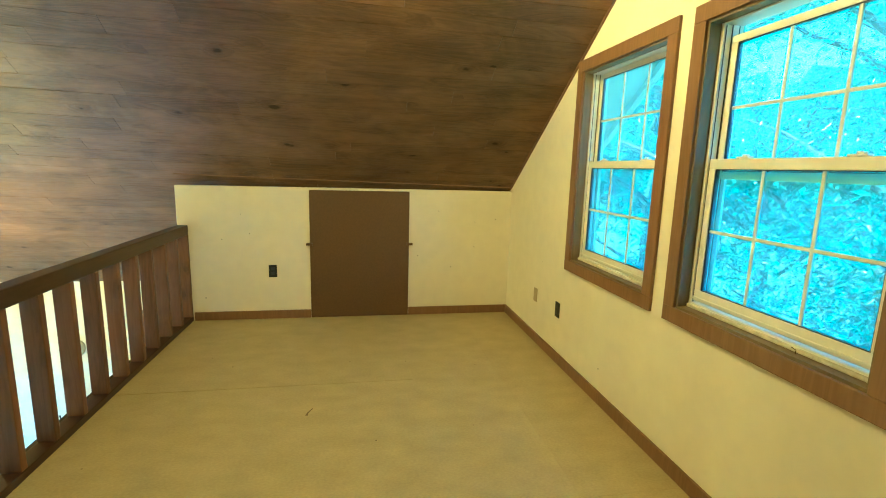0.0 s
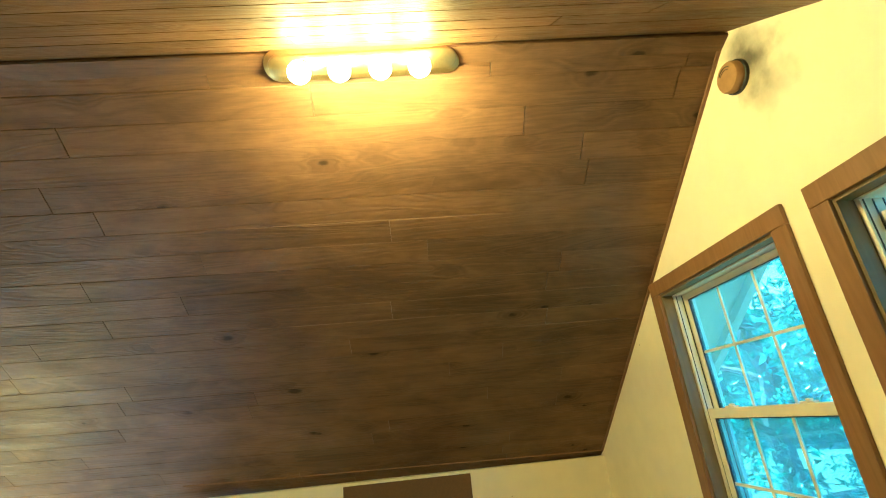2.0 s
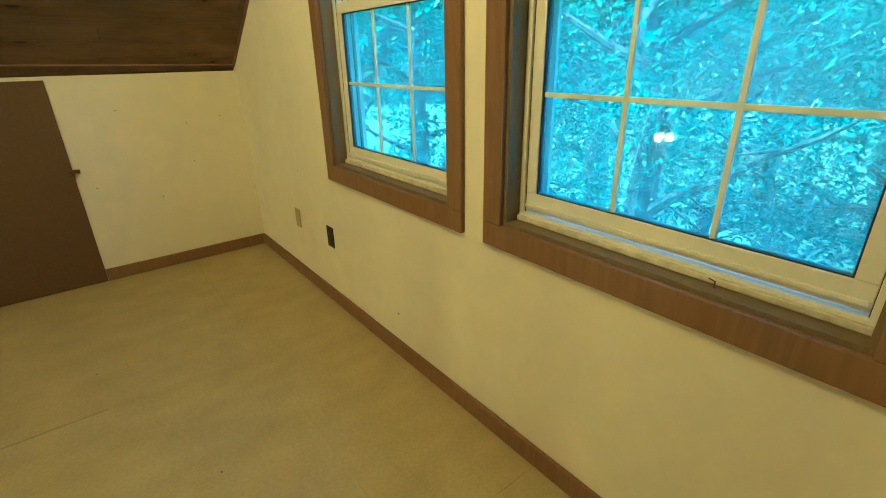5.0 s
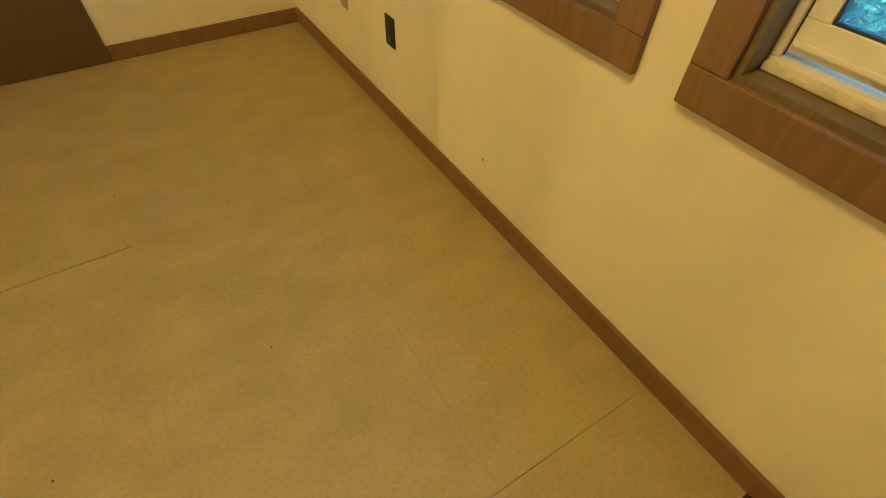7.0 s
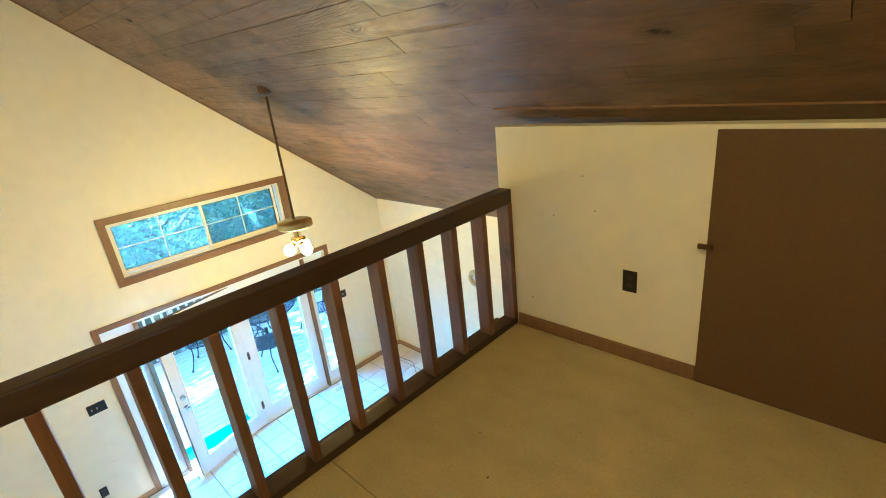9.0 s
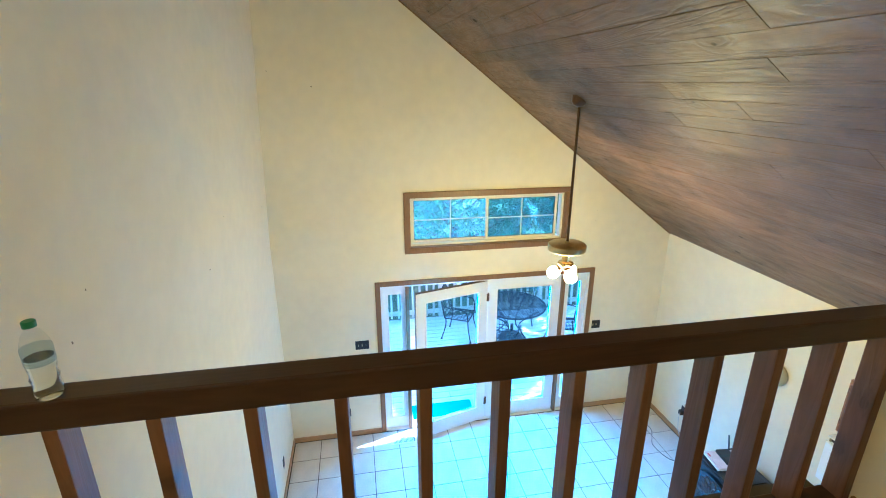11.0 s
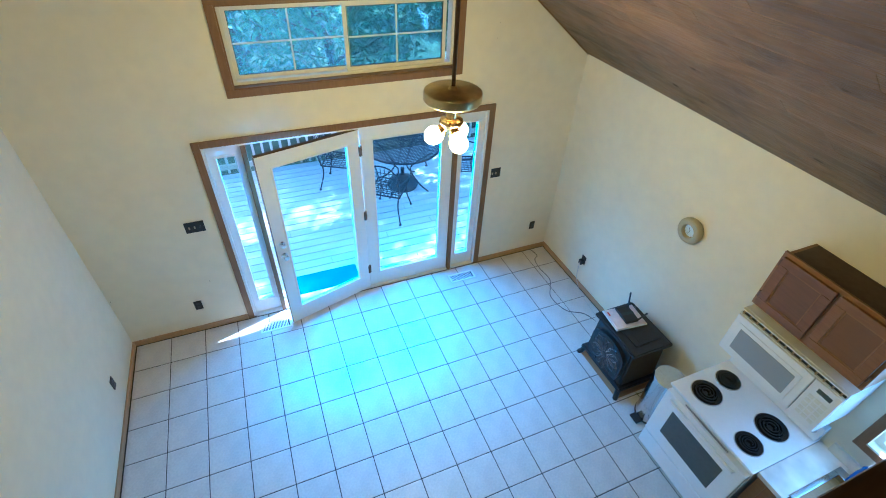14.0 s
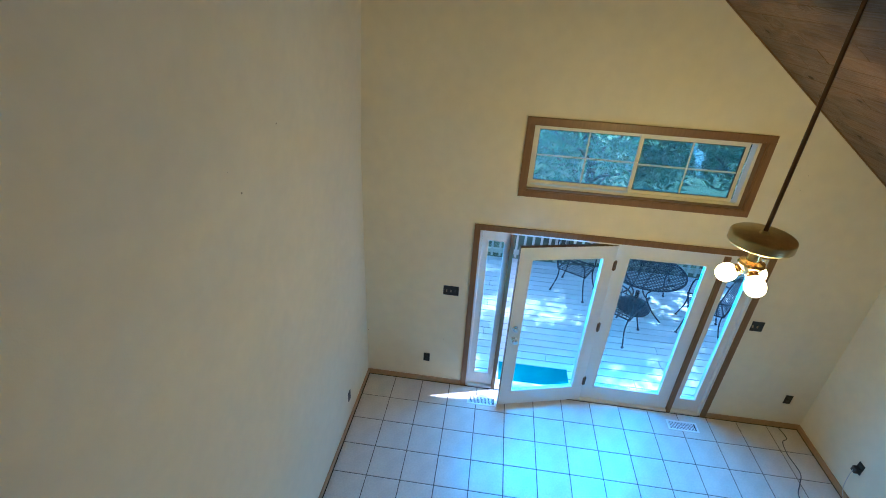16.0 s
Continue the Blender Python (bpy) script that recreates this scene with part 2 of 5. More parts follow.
def specks(m, scale, size, share):
    """Sparse small dark nicks in the paint."""
    nt, L = m.node_tree, m.node_tree.links
    b = nt.nodes["Principled BSDF"]
    src = b.inputs["Base Color"].links[0].from_socket
    co = nt.nodes.new("ShaderNodeTexCoord")
    vo = nt.nodes.new("ShaderNodeTexVoronoi")
    vo.inputs["Scale"].default_value = scale
    no = nt.nodes.new("ShaderNodeTexNoise")
    no.inputs["Scale"].default_value = 60.0
    off = nt.nodes.new("ShaderNodeVectorMath")
    off.operation = "MULTIPLY_ADD"
    off.inputs[1].default_value = (0.02, 0.02, 0.02)
    L.new(co.outputs["Object"], no.inputs["Vector"])
    L.new(no.outputs["Color"], off.inputs[0])
    L.new(co.outputs["Object"], off.inputs[2])
    L.new(off.outputs[0], vo.inputs["Vector"])
    se = nt.nodes.new("ShaderNodeSeparateColor")
    L.new(vo.outputs["Color"], se.inputs[0])
    near, some, both = (nt.nodes.new("ShaderNodeMath") for _ in range(3))
    near.operation, some.operation, both.operation = "LESS_THAN", "LESS_THAN", "MULTIPLY"
    near.inputs[1].default_value, some.inputs[1].default_value = size * scale, share
    L.new(vo.outputs["Distance"], near.inputs[0])
    L.new(se.outputs[1], some.inputs[0])
    L.new(near.outputs[0], both.inputs[0])
    L.new(some.outputs[0], both.inputs[1])
    mx = nt.nodes.new("ShaderNodeMix")
    mx.data_type = "RGBA"
    L.new(both.outputs[0], mx.inputs["Factor"])
    L.new(src, mx.inputs["A"])
    mx.inputs["B"].default_value = (0.16, 0.13, 0.08, 1)
    L.new(mx.outputs["Result"], b.inputs["Base Color"])


specks(M_WALL, 7.0, 0.005, 0.14)


def knotty_pine(name):
    """Satin brown stained pine: tone by board, fine straight grain, cathedral rings bent round sparse dark knots, grain standing in relief."""
    m = bpy.data.materials.new(name)
    m.use_nodes = True
    nt, L, N = m.node_tree, m.node_tree.links, m.node_tree.nodes.new
    b = nt.nodes["Principled BSDF"]

    def math_node(op, x, y=None, z=None):
        n = N("ShaderNodeMath")
        n.operation = op
        for i, v in enumerate((x, y, z)):
            if v is None:
                continue
            if isinstance(v, (int, float)):
                n.inputs[i].default_value = v
            else:
                L.new(v, n.inputs[i])
        return n.outputs[0]

    def noise(vec, scale, detail, dist=0.0, rough=0.5):
        n = N("ShaderNodeTexNoise")
        n.inputs["Scale"].default_value, n.inputs["Detail"].default_value = scale, detail
        n.inputs["Distortion"].default_value, n.inputs["Roughness"].default_value = dist, rough
        L.new(vec, n.inputs["Vector"])
        return n.outputs["Fac"]

    def mapped(vec, scale):
        n = N("ShaderNodeMapping")
        n.inputs["Scale"].default_value = scale
        L.new(vec, n.inputs["Vector"])
        return n.outputs[0]

    def ranged(v, a0, a1, b0, b1, smooth=False):
        n = N("ShaderNodeMapRange")
        n.interpolation_type = "SMOOTHSTEP" if smooth else "LINEAR"
        for i, q in enumerate((a0, a1, b0, b1)):
            n.inputs[i + 1].default_value = q
        L.new(v, n.inputs["Value"])
        return n.outputs[0]

    co = N("ShaderNodeTexCoord").outputs["Object"]
    rnd = N("ShaderNodeNewGeometry").outputs["Random Per Island"]
    comb = N("ShaderNodeCombineXYZ")
    for i in range(3):
        L.new(rnd, comb.inputs[i])
    off = N("ShaderNodeVectorMath")
    off.operation = "MULTIPLY_ADD"
    off.inputs[1].default_value = (37.0, 19.0, 11.0)
    L.new(comb.outputs[0], off.inputs[0])
    L.new(co, off.inputs[2])
    vec = off.outputs[0]
    # knots: few cells only, a little longer than wide
    kv = mapped(vec, (3.4, 6.2, 4.2))
    vo = N("ShaderNodeTexVoronoi")
    vo.inputs["Scale"].default_value = 1.0
    L.new(kv, vo.inputs["Vector"])
    cell = N("ShaderNodeSeparateColor")
    L.new(vo.outputs["Color"], cell.inputs[0])
    has = math_node("GREATER_THAN", cell.outputs[0], 0.45)
    dist = math_node("ADD", vo.outputs["Distance"], math_node("MULTIPLY_ADD", noise(vec, 22, 3), 0.12, -0.06))
    big = math_node("MULTIPLY_ADD", cell.outputs[1], 0.08, 0.06)
    core = math_node("MULTIPLY", has, ranged(math_node("DIVIDE", dist, big), 0.55, 1.15, 1.0, 0.0, True))
    halo = math_node("MULTIPLY", has, ranged(dist, 0.08, 0.42, 1.0, 0.0, True))
    # rings and grain
    long_ = noise(mapped(vec, (0.75, 7.5, 7.5)), 0.9, 3, 0.8)
    rings = math_node("PINGPONG", math_node("MULTIPLY_ADD", halo, 3.4, math_node("MULTIPLY", long_, 24.0)), 1.0)
    fine = noise(mapped(vec, (3.0, 75.0, 75.0)), 3.0, 5, 0.3, 0.6)
    # stain laid on unevenly over the whole slope, and by board
    blotch = noise(mapped(co, (1.3, 2.6, 2.6)), 1.5, 6, 0.6, 0.62)
    tone = math_node("MULTIPLY_ADD", rnd, 0.12, math_node("MULTIPLY_ADD", blotch, 0.62, math_node("MULTIPLY_ADD", fine, 0.20, math_node("MULTIPLY", rings, 0.10))))
    ramp = N("ShaderNodeValToRGB")
    ramp.color_ramp.elements[0].position, ramp.color_ramp.elements[1].position = 0.26, 0.74
    ramp.color_ramp.elements[0].color, ramp.color_ramp.elements[1].color = (0.046, 0.025, 0.010, 1), (0.235, 0.132, 0.057, 1)
    L.new(tone, ramp.inputs["Fac"])
    col = ramp.outputs["Color"]
    for mask, amount, colour in ((halo, 0.45, (0.055, 0.028, 0.012, 1)), (core, 0.85, (0.020, 0.010, 0.005, 1))):
        mx = N("ShaderNodeMix")
        mx.data_type = "RGBA"
        L.new(math_node("MULTIPLY", mask, amount), mx.inputs["Factor"])
        L.new(col, mx.inputs["A"])
        mx.inputs["B"].default_value = colour
        col = mx.outputs["Result"]
    L.new(col, b.inputs["Base Color"])
    gloss = math_node("MULTIPLY_ADD", blotch, -0.30, math_node("MULTIPLY_ADD", rings, 0.14, math_node("MULTIPLY_ADD", core, 0.15, 0.60)))
    L.new(gloss, b.inputs["Roughness"])
    b.inputs["Specular IOR Level"].default_value = 0.36
    relief = math_node("MULTIPLY_ADD", rings, 0.55, math_node("MULTIPLY_ADD", fine, 0.35, math_node("MULTIPLY_ADD", core, -0.7, math_node("MULTIPLY", noise(mapped(vec, (2, 9, 9)), 2.0, 4), 0.9))))
    bp = N("ShaderNodeBump")
    bp.inputs["Strength"].default_value, bp.inputs["Distance"].default_value = 0.7, 0.003
    L.new(relief, bp.inputs["Height"])
    L.new(bp.outputs[0], b.inputs["Normal"])
    return m


M_CEIL = knotty_pine("stained_pine_planks")
M_TRIM = wood("brown_stained_trim", (0.14, 0.070, 0.024), (0.24, 0.128, 0.046), "z", 0.45, bump=0.12)
M_RAIL = wood("dark_stained_rail", (0.027, 0.012, 0.005), (0.066, 0.028, 0.012), "y", 0.42, vary="object", bump=0.15)
M_POST = wood("dark_stained_baluster", (0.095, 0.040, 0.016), (0.195, 0.090, 0.038), "z", 0.45, knots=0.6, vary="object", bump=0.15)
M_OAK = wood("oak_baseboard", (0.30, 0.17, 0.075), (0.46, 0.29, 0.14), "x", 0.5, bump=0.1)
M_PANEL = mat("brown_hardboard", (0.108, 0.055, 0.012), 0.6, var=0.08, scale=70, bump=0.1)
M_SUB = mat("tan_painted_subfloor", (0.425, 0.342, 0.145), 0.55, var=0.075, scale=85, broad=6.5, detail=9, bump=0.05, bscale=140, stretch=(0.8, 1.2, 1))
M_TILE = mat("beige_ceramic_tile", (0.60, 0.56, 0.49), 0.30, var=0.07, scale=55, bump=0.08, bscale=40, broad=5, detail=8)
M_GROUT = mat("dark_grout", (0.06, 0.052, 0.043), 0.9, var=0.1)
M_WHITE = mat("white_door_paint", (0.78, 0.79, 0.78), 0.35, var=0.015)
M_VINYL = mat("almond_vinyl", (0.74, 0.71, 0.61), 0.42, var=0.02)
M_JAMB = wood("dull_brown_jamb", (0.13, 0.088, 0.032), (0.20, 0.138, 0.055), "z", 0.5, bump=0.12)
M_MUNTIN = mat("white_grille_bar", (0.70, 0.77, 0.75), 0.4, var=0.02)
M_SILLW = mat("worn_sill_strip", (0.62, 0.55, 0.40), 0.6, var=0.16, scale=35, bump=0.2)
M_SLOT = mat("dark_grey_plastic", (0.035, 0.033, 0.032), 0.35, var=0.05)
M_BLACK = mat("black_plastic", (0.012, 0.011, 0.011), 0.4, var=0.1)
M_BEIGE = mat("beige_plastic", (0.38, 0.29, 0.15), 0.45, var=0.03)
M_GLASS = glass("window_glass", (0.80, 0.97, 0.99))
M_SCREEN = glass("insect_screen", (0.58, 0.66, 0.68))
M_SCREEN_FINE = glass("fine_insect_screen", (0.80, 0.88, 0.90))
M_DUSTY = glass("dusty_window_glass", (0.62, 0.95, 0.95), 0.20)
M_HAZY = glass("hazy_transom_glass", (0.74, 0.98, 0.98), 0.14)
M_BRASS = mat("antique_brass", (0.58, 0.48, 0.22), 0.33, 1.0, var=0.12, scale=20)
M_BRIGHT = mat("polished_brass", (0.80, 0.58, 0.22), 0.18, 1.0, var=0.04)
M_BRONZE = mat("brown_bronze", (0.14, 0.085, 0.05), 0.35, 0.9, var=0.1)
M_CHROME = mat("chrome", (0.7, 0.7, 0.7), 0.15, 1.0, var=0.03)
M_STEEL = mat("brushed_steel", (0.60, 0.61, 0.62), 0.17, 1.0, var=0.05, stretch=(1, 1, 0.1))
M_IRON = mat("black_cast_iron", (0.028, 0.028, 0.03), 0.36, 0.3, var=0.15, bump=0.1)
M_ENAMEL = mat("white_enamel", (0.80, 0.81, 0.80), 0.22, var=0.015)
M_DARKGLASS = mat("dark_oven_glass", (0.07, 0.085, 0.085), 0.08, var=0.05)
M_CAB = wood("cherry_cabinet", (0.16, 0.064, 0.010), (0.26, 0.115, 0.022), "x", 0.4, vary="object", bump=0.08)
M_CABEDGE = wood("cabinet_frame", (0.22, 0.098, 0.018), (0.34, 0.17, 0.042), "x", 0.45, vary="object", bump=0.08)
M_CABPANEL = wood("cherry_cabinet_panel", (0.12, 0.050, 0.012), (0.19, 0.085, 0.022), "x", 0.5, vary="object", bump=0.05, blotch=0.3)
M_BULB = glow("lit_bulb_glass", (1.0, 0.70, 0.24), 12)
M_PALE = mat("off_white_plastic", (0.68, 0.68, 0.62), 0.4, var=0.04)
M_DARKWOOD = mat("dusty_cabinet_top", (0.09, 0.06, 0.035), 0.8, var=0.15, scale=20)

# ---------------------------------------------------------------- mesh helpers
def box(bm, x0, x1, y0, y1, z0, z1, bevel=0.0):
    vs = [bm.verts.new(p) for p in ((x0, y0, z0), (x1, y0, z0), (x1, y1, z0), (x0, y1, z0),
                                    (x0, y0, z1), (x1, y0, z1), (x1, y1, z1), (x0, y1, z1))]
    fs = [bm.faces.new([vs[i] for i in q]) for q in ((0, 3, 2, 1), (4, 5, 6, 7), (0, 1, 5, 4), (1, 2, 6, 5), (2, 3, 7, 6), (3, 0, 4, 7))]
    if bevel:
        es = {e for f in fs for e in f.edges}
        bmesh.ops.bevel(bm, geom=list(es), offset=bevel, segments=2, affect="EDGES", profile=0.6)
    return vs


def prism(bm, pts, axis, a, b):
    """A closed outline in the two other axes, drawn out along an axis from a to b."""
    def at(p, v):
        q = list(p)
        q.insert("xyz".index(axis), v)
        return q
    v0, v1 = [bm.verts.new(at(p, a)) for p in pts], [bm.verts.new(at(p, b)) for p in pts]
    bm.faces.new(v0), bm.faces.new(v1[::-1])
    for i in range(len(pts)):
        j = (i + 1) % len(pts)
        bm.faces.new((v0[i], v1[i], v1[j], v0[j]))
    return v0 + v1


def lathe(bm, profile, m=Matrix(), seg=28, caps=True):
    """Radius and height pairs turned round the local z axis; caps: the ends are closed."""
    rings = []
    for r, z in profile:
        rings.append([bm.verts.new(m @ Vector((r * math.cos(2 * math.pi * i / seg), r * math.sin(2 * math.pi * i / seg), z))) for i in range(seg)])
    for r0, r1 in zip(rings, rings[1:]):
        for i in range(seg):
            bm.faces.new((r0[i], r0[(i + 1) % seg], r1[(i + 1) % seg], r1[i]))
    if caps:
        bm.faces.new(rings[0][::-1]), bm.faces.new(rings[-1])


def tube(bm, pts, r, seg=8):
    """A round bar along a line of points."""
    pts = [Vector(p) for p in pts]
    rings = []
    for i, p in enumerate(pts):
        d = (pts[min(i + 1, len(pts) - 1)] - pts[max(i - 1, 0)]).normalized()
        u = d.cross(Vector((0, 0, 1)) if abs(d.z) < 0.95 else Vector((1, 0, 0))).normalized()
        v = d.cross(u)
        rings.append([bm.verts.new(p + r * (math.cos(2 * math.pi * k / seg) * u + math.sin(2 * math.pi * k / seg) * v)) for k in range(seg)])
    for a, b in zip(rings, rings[1:]):
        for k in range(seg):
            bm.faces.new((a[k], a[(k + 1) % seg], b[(k + 1) % seg], b[k]))
    bm.faces.new(rings[0][::-1]), bm.faces.new(rings[-1])


def part(name, bm, material, parent=None, label="", smooth=False, at=None):
    """Links a bmesh as one mesh object, under a thing or a part."""
    me = bpy.data.meshes.new(name)
    bmesh.ops.recalc_face_normals(bm, faces=bm.faces)
    bm.to_mesh(me)
    bm.free()
    me.materials.append(material)
    if smooth:
        for p in me.polygons:
            p.use_smooth = True
        me.set_sharp_from_angle(angle=radians(40))
    ob = new(name, me)
    if parent:
        ob.parent = parent
    if at is not None:
        ob.matrix_local = at
    if label:
        tagged(ob, label)
    return ob


def boxes(name, rows, material, parent=None, label="", bevel=0.0, at=None):
    bm = bmesh.new()
    for r in rows:
        box(bm, *r, bevel)
    return part(name, bm, material, parent, label, at=at)


def thing(name, at, label, category, group=""):
    ob = new(name)
    ob.empty_display_size = 0.1
    ob.matrix_world = at
    return tagged(ob, label, category, group)


def structure(ob, label, category):
    return tagged(ob, label, category, kind="structure")


# ---------------------------------------------------------------- structure
def gable(bm, x0, x1, holes, y_lo, y_hi, z_lo):
    """A gable wall between x0 and x1, cut into upright strips between the openings (y0, y1, z0, z1)."""
    ys = sorted({y_lo, y_hi, ridge(x1), *(v for h in holes for v in h[:2])})
    ys = [y for y in ys if y_lo <= y <= y_hi]
    for a, b in zip(ys, ys[1:]):
        inside = sorted([h[2:] for h in holes if h[0] <= a + 1e-6 and h[1] >= b - 1e-6])
        z = z_lo
        for lo, hi in inside:
            if lo > z + 1e-6:
                box(bm, x0, x1, a, b, z, lo)
            z = hi
        prism(bm, [(a, z), (b, z), (b, roof(b, (x0 + x1) / 2) + 0.02), (a, roof(a, (x0 + x1) / 2) + 0.02)], "x", x0, x1)


CAS = 0.075
WINDOWS = [(-2.325, -1.31, 0.735, 2.16), (-3.445, -2.43, 0.735, 2.16)]   # outer edges of the casings
holes_e = [(a + CAS, b - CAS, c + CAS, d - CAS) for a, b, c, d in WINDOWS]
bm = bmesh.new()
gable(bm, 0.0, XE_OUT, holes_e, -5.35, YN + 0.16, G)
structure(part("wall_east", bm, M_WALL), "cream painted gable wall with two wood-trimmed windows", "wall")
DOOR = (-1.757, 1.057, G, -0.50)            # outer edges of the door casing
SLIDER = (-1.388, 0.655, -0.168, 0.564)
CW = 0.06
holes_w = [(DOOR[0] + CW, DOOR[1] - CW, G, DOOR[3] - CW), (SLIDER[0] + CW, SLIDER[1] - CW, SLIDER[2] + CW, SLIDER[3] - CW)]
bm = bmesh.new()
gable(bm, XW_OUT, XW, holes_w, YS - 0.14, YN + 0.16, G)
structure(part("wall_west", bm, M_WALL), "cream painted tall gable wall with double doors and a transom window", "wall")
KWIN = (-3.37, -2.30, -1.53, -0.62)        # outer edges of the kitchen window's casing
k0, k1, k2, k3 = KWIN[0] + CW, KWIN[1] - CW, KWIN[2] + CW, KWIN[3] - CW
NT = roof(YN) + 0.05
structure(boxes("wall_north", [(XW, k0, YN, YN + 0.16, G, NT), (k1, 0.0, YN, YN + 0.16, G, NT), (k0, k1, YN, YN + 0.16, G, k2), (k0, k1, YN, YN + 0.16, k3, NT)], M_WALL), "cream painted low eave wall behind the stove", "wall")
bm = bmesh.new()
prism(bm, [(YS - 0.14, G), (YS, G), (YS, 0.0), (YS + 0.10, roof(YS + 0.10, XW) + 0.02), (YS - 0.14, roof(YS - 0.14, XW) + 0.02)], "x", XW, -2.93)
structure(part("wall_south", bm, M_WALL), "tall plain cream painted wall of the great room", "wall")
structure(boxes("wall_kneewall", [(XK, 0.0, 0.0, 0.10, 0.0, roof(0.1) + 0.03)], M_WALL), "low cream painted kneewall under the sloping ceiling", "wall")
structure(boxes("wall_loft_west", [(-3.07, -2.93, -5.35, YS - 0.14, 0.0, 2.12)], M_WALL), "cream painted side wall of the loft", "wall")
structure(boxes("wall_loft_south", [(-3.07, 0.0, -5.49, -5.35, G, 2.3)], M_WALL), "cream painted back wall of the loft", "wall")
structure(boxes("wall_under_loft", [(-3.07, 0.0, YS - 0.14, YS, G, -0.28)], M_WALL), "cream painted wall under the loft", "wall")


def plank_ceiling(name, side, y_end, x0, x1, label):
    """Boards along x from the ridge down to y_end, each with its own butt joints, eased edges and dark gaps of uneven width."""
    rng = random.Random(5)
    k = 1 / math.hypot(1, SLOPE)
    total = abs(y_end - RY) / k
    bm = bmesh.new()
    s = 0.0
    while s < total - 1e-4:
        e = min(s + 0.127, total)
        x = x0 - rng.random() * 1.6
        while x < x1:
            ln = rng.choice((0.8, 1.1, 1.5, 1.9, 2.4, 2.8))
            a, b = max(x, x0), min(x + ln, x1)
            if b > a + 0.02:
                g0, g1, ge = rng.choice((0.0003, 0.0008, 0.0024)), rng.choice((0.0003, 0.0006, 0.0016)), rng.choice((0.0008, 0.0018))
                lift, skew = rng.uniform(0.0, 0.0015), rng.uniform(-0.0008, 0.0008)
                n = max(1, math.ceil((b - a) / 0.5))
                rows = []
                for i in range(n + 1):
                    xx = a + ge + (b - a - 2 * ge) * i / n
                    row = []
                    for ss, hh in ((s + g0, 0.02), (s + g0, 0.003), (s + g0 + 0.0014, lift), (e - g1 - 0.0014, lift + skew), (e - g1, 0.003), (e - g1, 0.02)):
                        yy = ridge(xx) + side * ss * k
                        row.append(bm.verts.new((xx, yy, roof(yy, xx) + max(hh, 0.0))))
                    rows.append(row)
                for r0, r1 in zip(rows, rows[1:]):
                    for i in range(5):
                        bm.faces.new((r0[i], r0[i + 1], r1[i + 1], r1[i]))
                bm.faces.new(rows[0]), bm.faces.new(rows[-1][::-1])
            x += ln
        s = e
    # closed back over the boards
    n = 16
    back = []
    for i in range(n + 1):
        xx = x0 + (x1 - x0) * i / n
        ya, yb = ridge(xx), ridge(xx) + side * total * k
        back.append([bm.verts.new((xx, yy, roof(yy, xx) + hh)) for yy, hh in ((ya, 0.021), (yb, 0.021), (yb, 0.15), (ya, 0.15))])
    for r0, r1 in zip(back, back[1:]):
        for i in range(4):
            j = (i + 1) % 4
            bm.faces.new((r0[i], r0[j], r1[j], r1[i]))
    bm.faces.new(back[0]), bm.faces.new(back[-1][::-1])
    return structure(part(name, bm, M_CEIL), label, "ceiling")


plank_ceiling("ceiling_north", 1, YN + 0.16, XW_OUT, XE_OUT, "sloping ceiling of brown stained knotty pine planks")
plank_ceiling("ceiling_south", -1, -3.5, XW_OUT, XE_OUT, "short southern slope of brown stained pine planks")
structure(boxes("ceiling_loft_back", [(-3.07, 0.0, -5.35, -3.5, 2.103, 2.2)], M_WALL), "flat ceiling at the back of the loft", "ceiling")
structure(boxes("ceiling_under_loft", [(-3.05, 0.0, YS, YN, -0.28, -0.27)], M_WALL), "flat ceiling under the loft", "ceiling")

# ---------------------------------------------------------------- loft floor and trim
loft = boxes("floor_loft", [(-3.14, 0.0, -5.35, 0.0, -0.265, -0.02)], M_GROUT)
structure(loft, "loft floor of tan painted subfloor sheets with dark seams", "floor")
XJ = -1.12          # the middle seam is filled east of here
SHEETS = [(-3.05, XJ, -1.43, 0.0), (-3.05, XJ, -2.695, -1.43), (XJ, -0.507, -2.695, 0.0), (-0.507, 0.0, -2.695, 0.0),
          (-3.05, -1.7, -3.89, -2.695), (-1.7, 0.0, -3.89, -2.695), (-3.05, -0.6, -5.35, -3.89), (-0.6, 0.0, -5.35, -3.89)]
for a, b, c, d in SHEETS:
    ga, gb = ({XJ: 0.0001, -0.507: 0.0003}.get(v, 0.0018) for v in (a, b))
    gc = 0.0006 if c == -2.695 else 0.0023
    gd = 0.0006 if d == -2.695 else 0.0023
    boxes("floor_sheet", [(a + ga, b - gb, c + gc, d - gd, -0.019, 0.0)], M_SUB, loft)


M_SCUFF = mat("dark_scuff", (0.15, 0.10, 0.05), 0.8, var=0.2)
bm = bmesh.new()
prism(bm, [(-1.79, -1.822), (-1.776, -1.824), (-1.772, -1.79), (-1.752, -1.748), (-1.757, -1.745), (-1.779, -1.786)], "z", 0.0003, 0.0012)
tagged(part("floor_scuff", bm, M_SCUFF, loft), "dark scuff mark")
srng = random.Random(2)
for k in range(16):
    x, y, r = srng.uniform(-2.8, -0.1), srng.uniform(-3.8, -0.2), srng.uniform(0.003, 0.007)
    bm = bmesh.new()
    prism(bm, [(x + r * math.cos(q) * srng.uniform(0.6, 1.3), y + r * math.sin(q) * srng.uniform(0.6, 1.3)) for q in [radians(60 * i) for i in range(6)]], "z", 0.0003, 0.001)
    part("nail_spot", bm, M_SCUFF, loft)


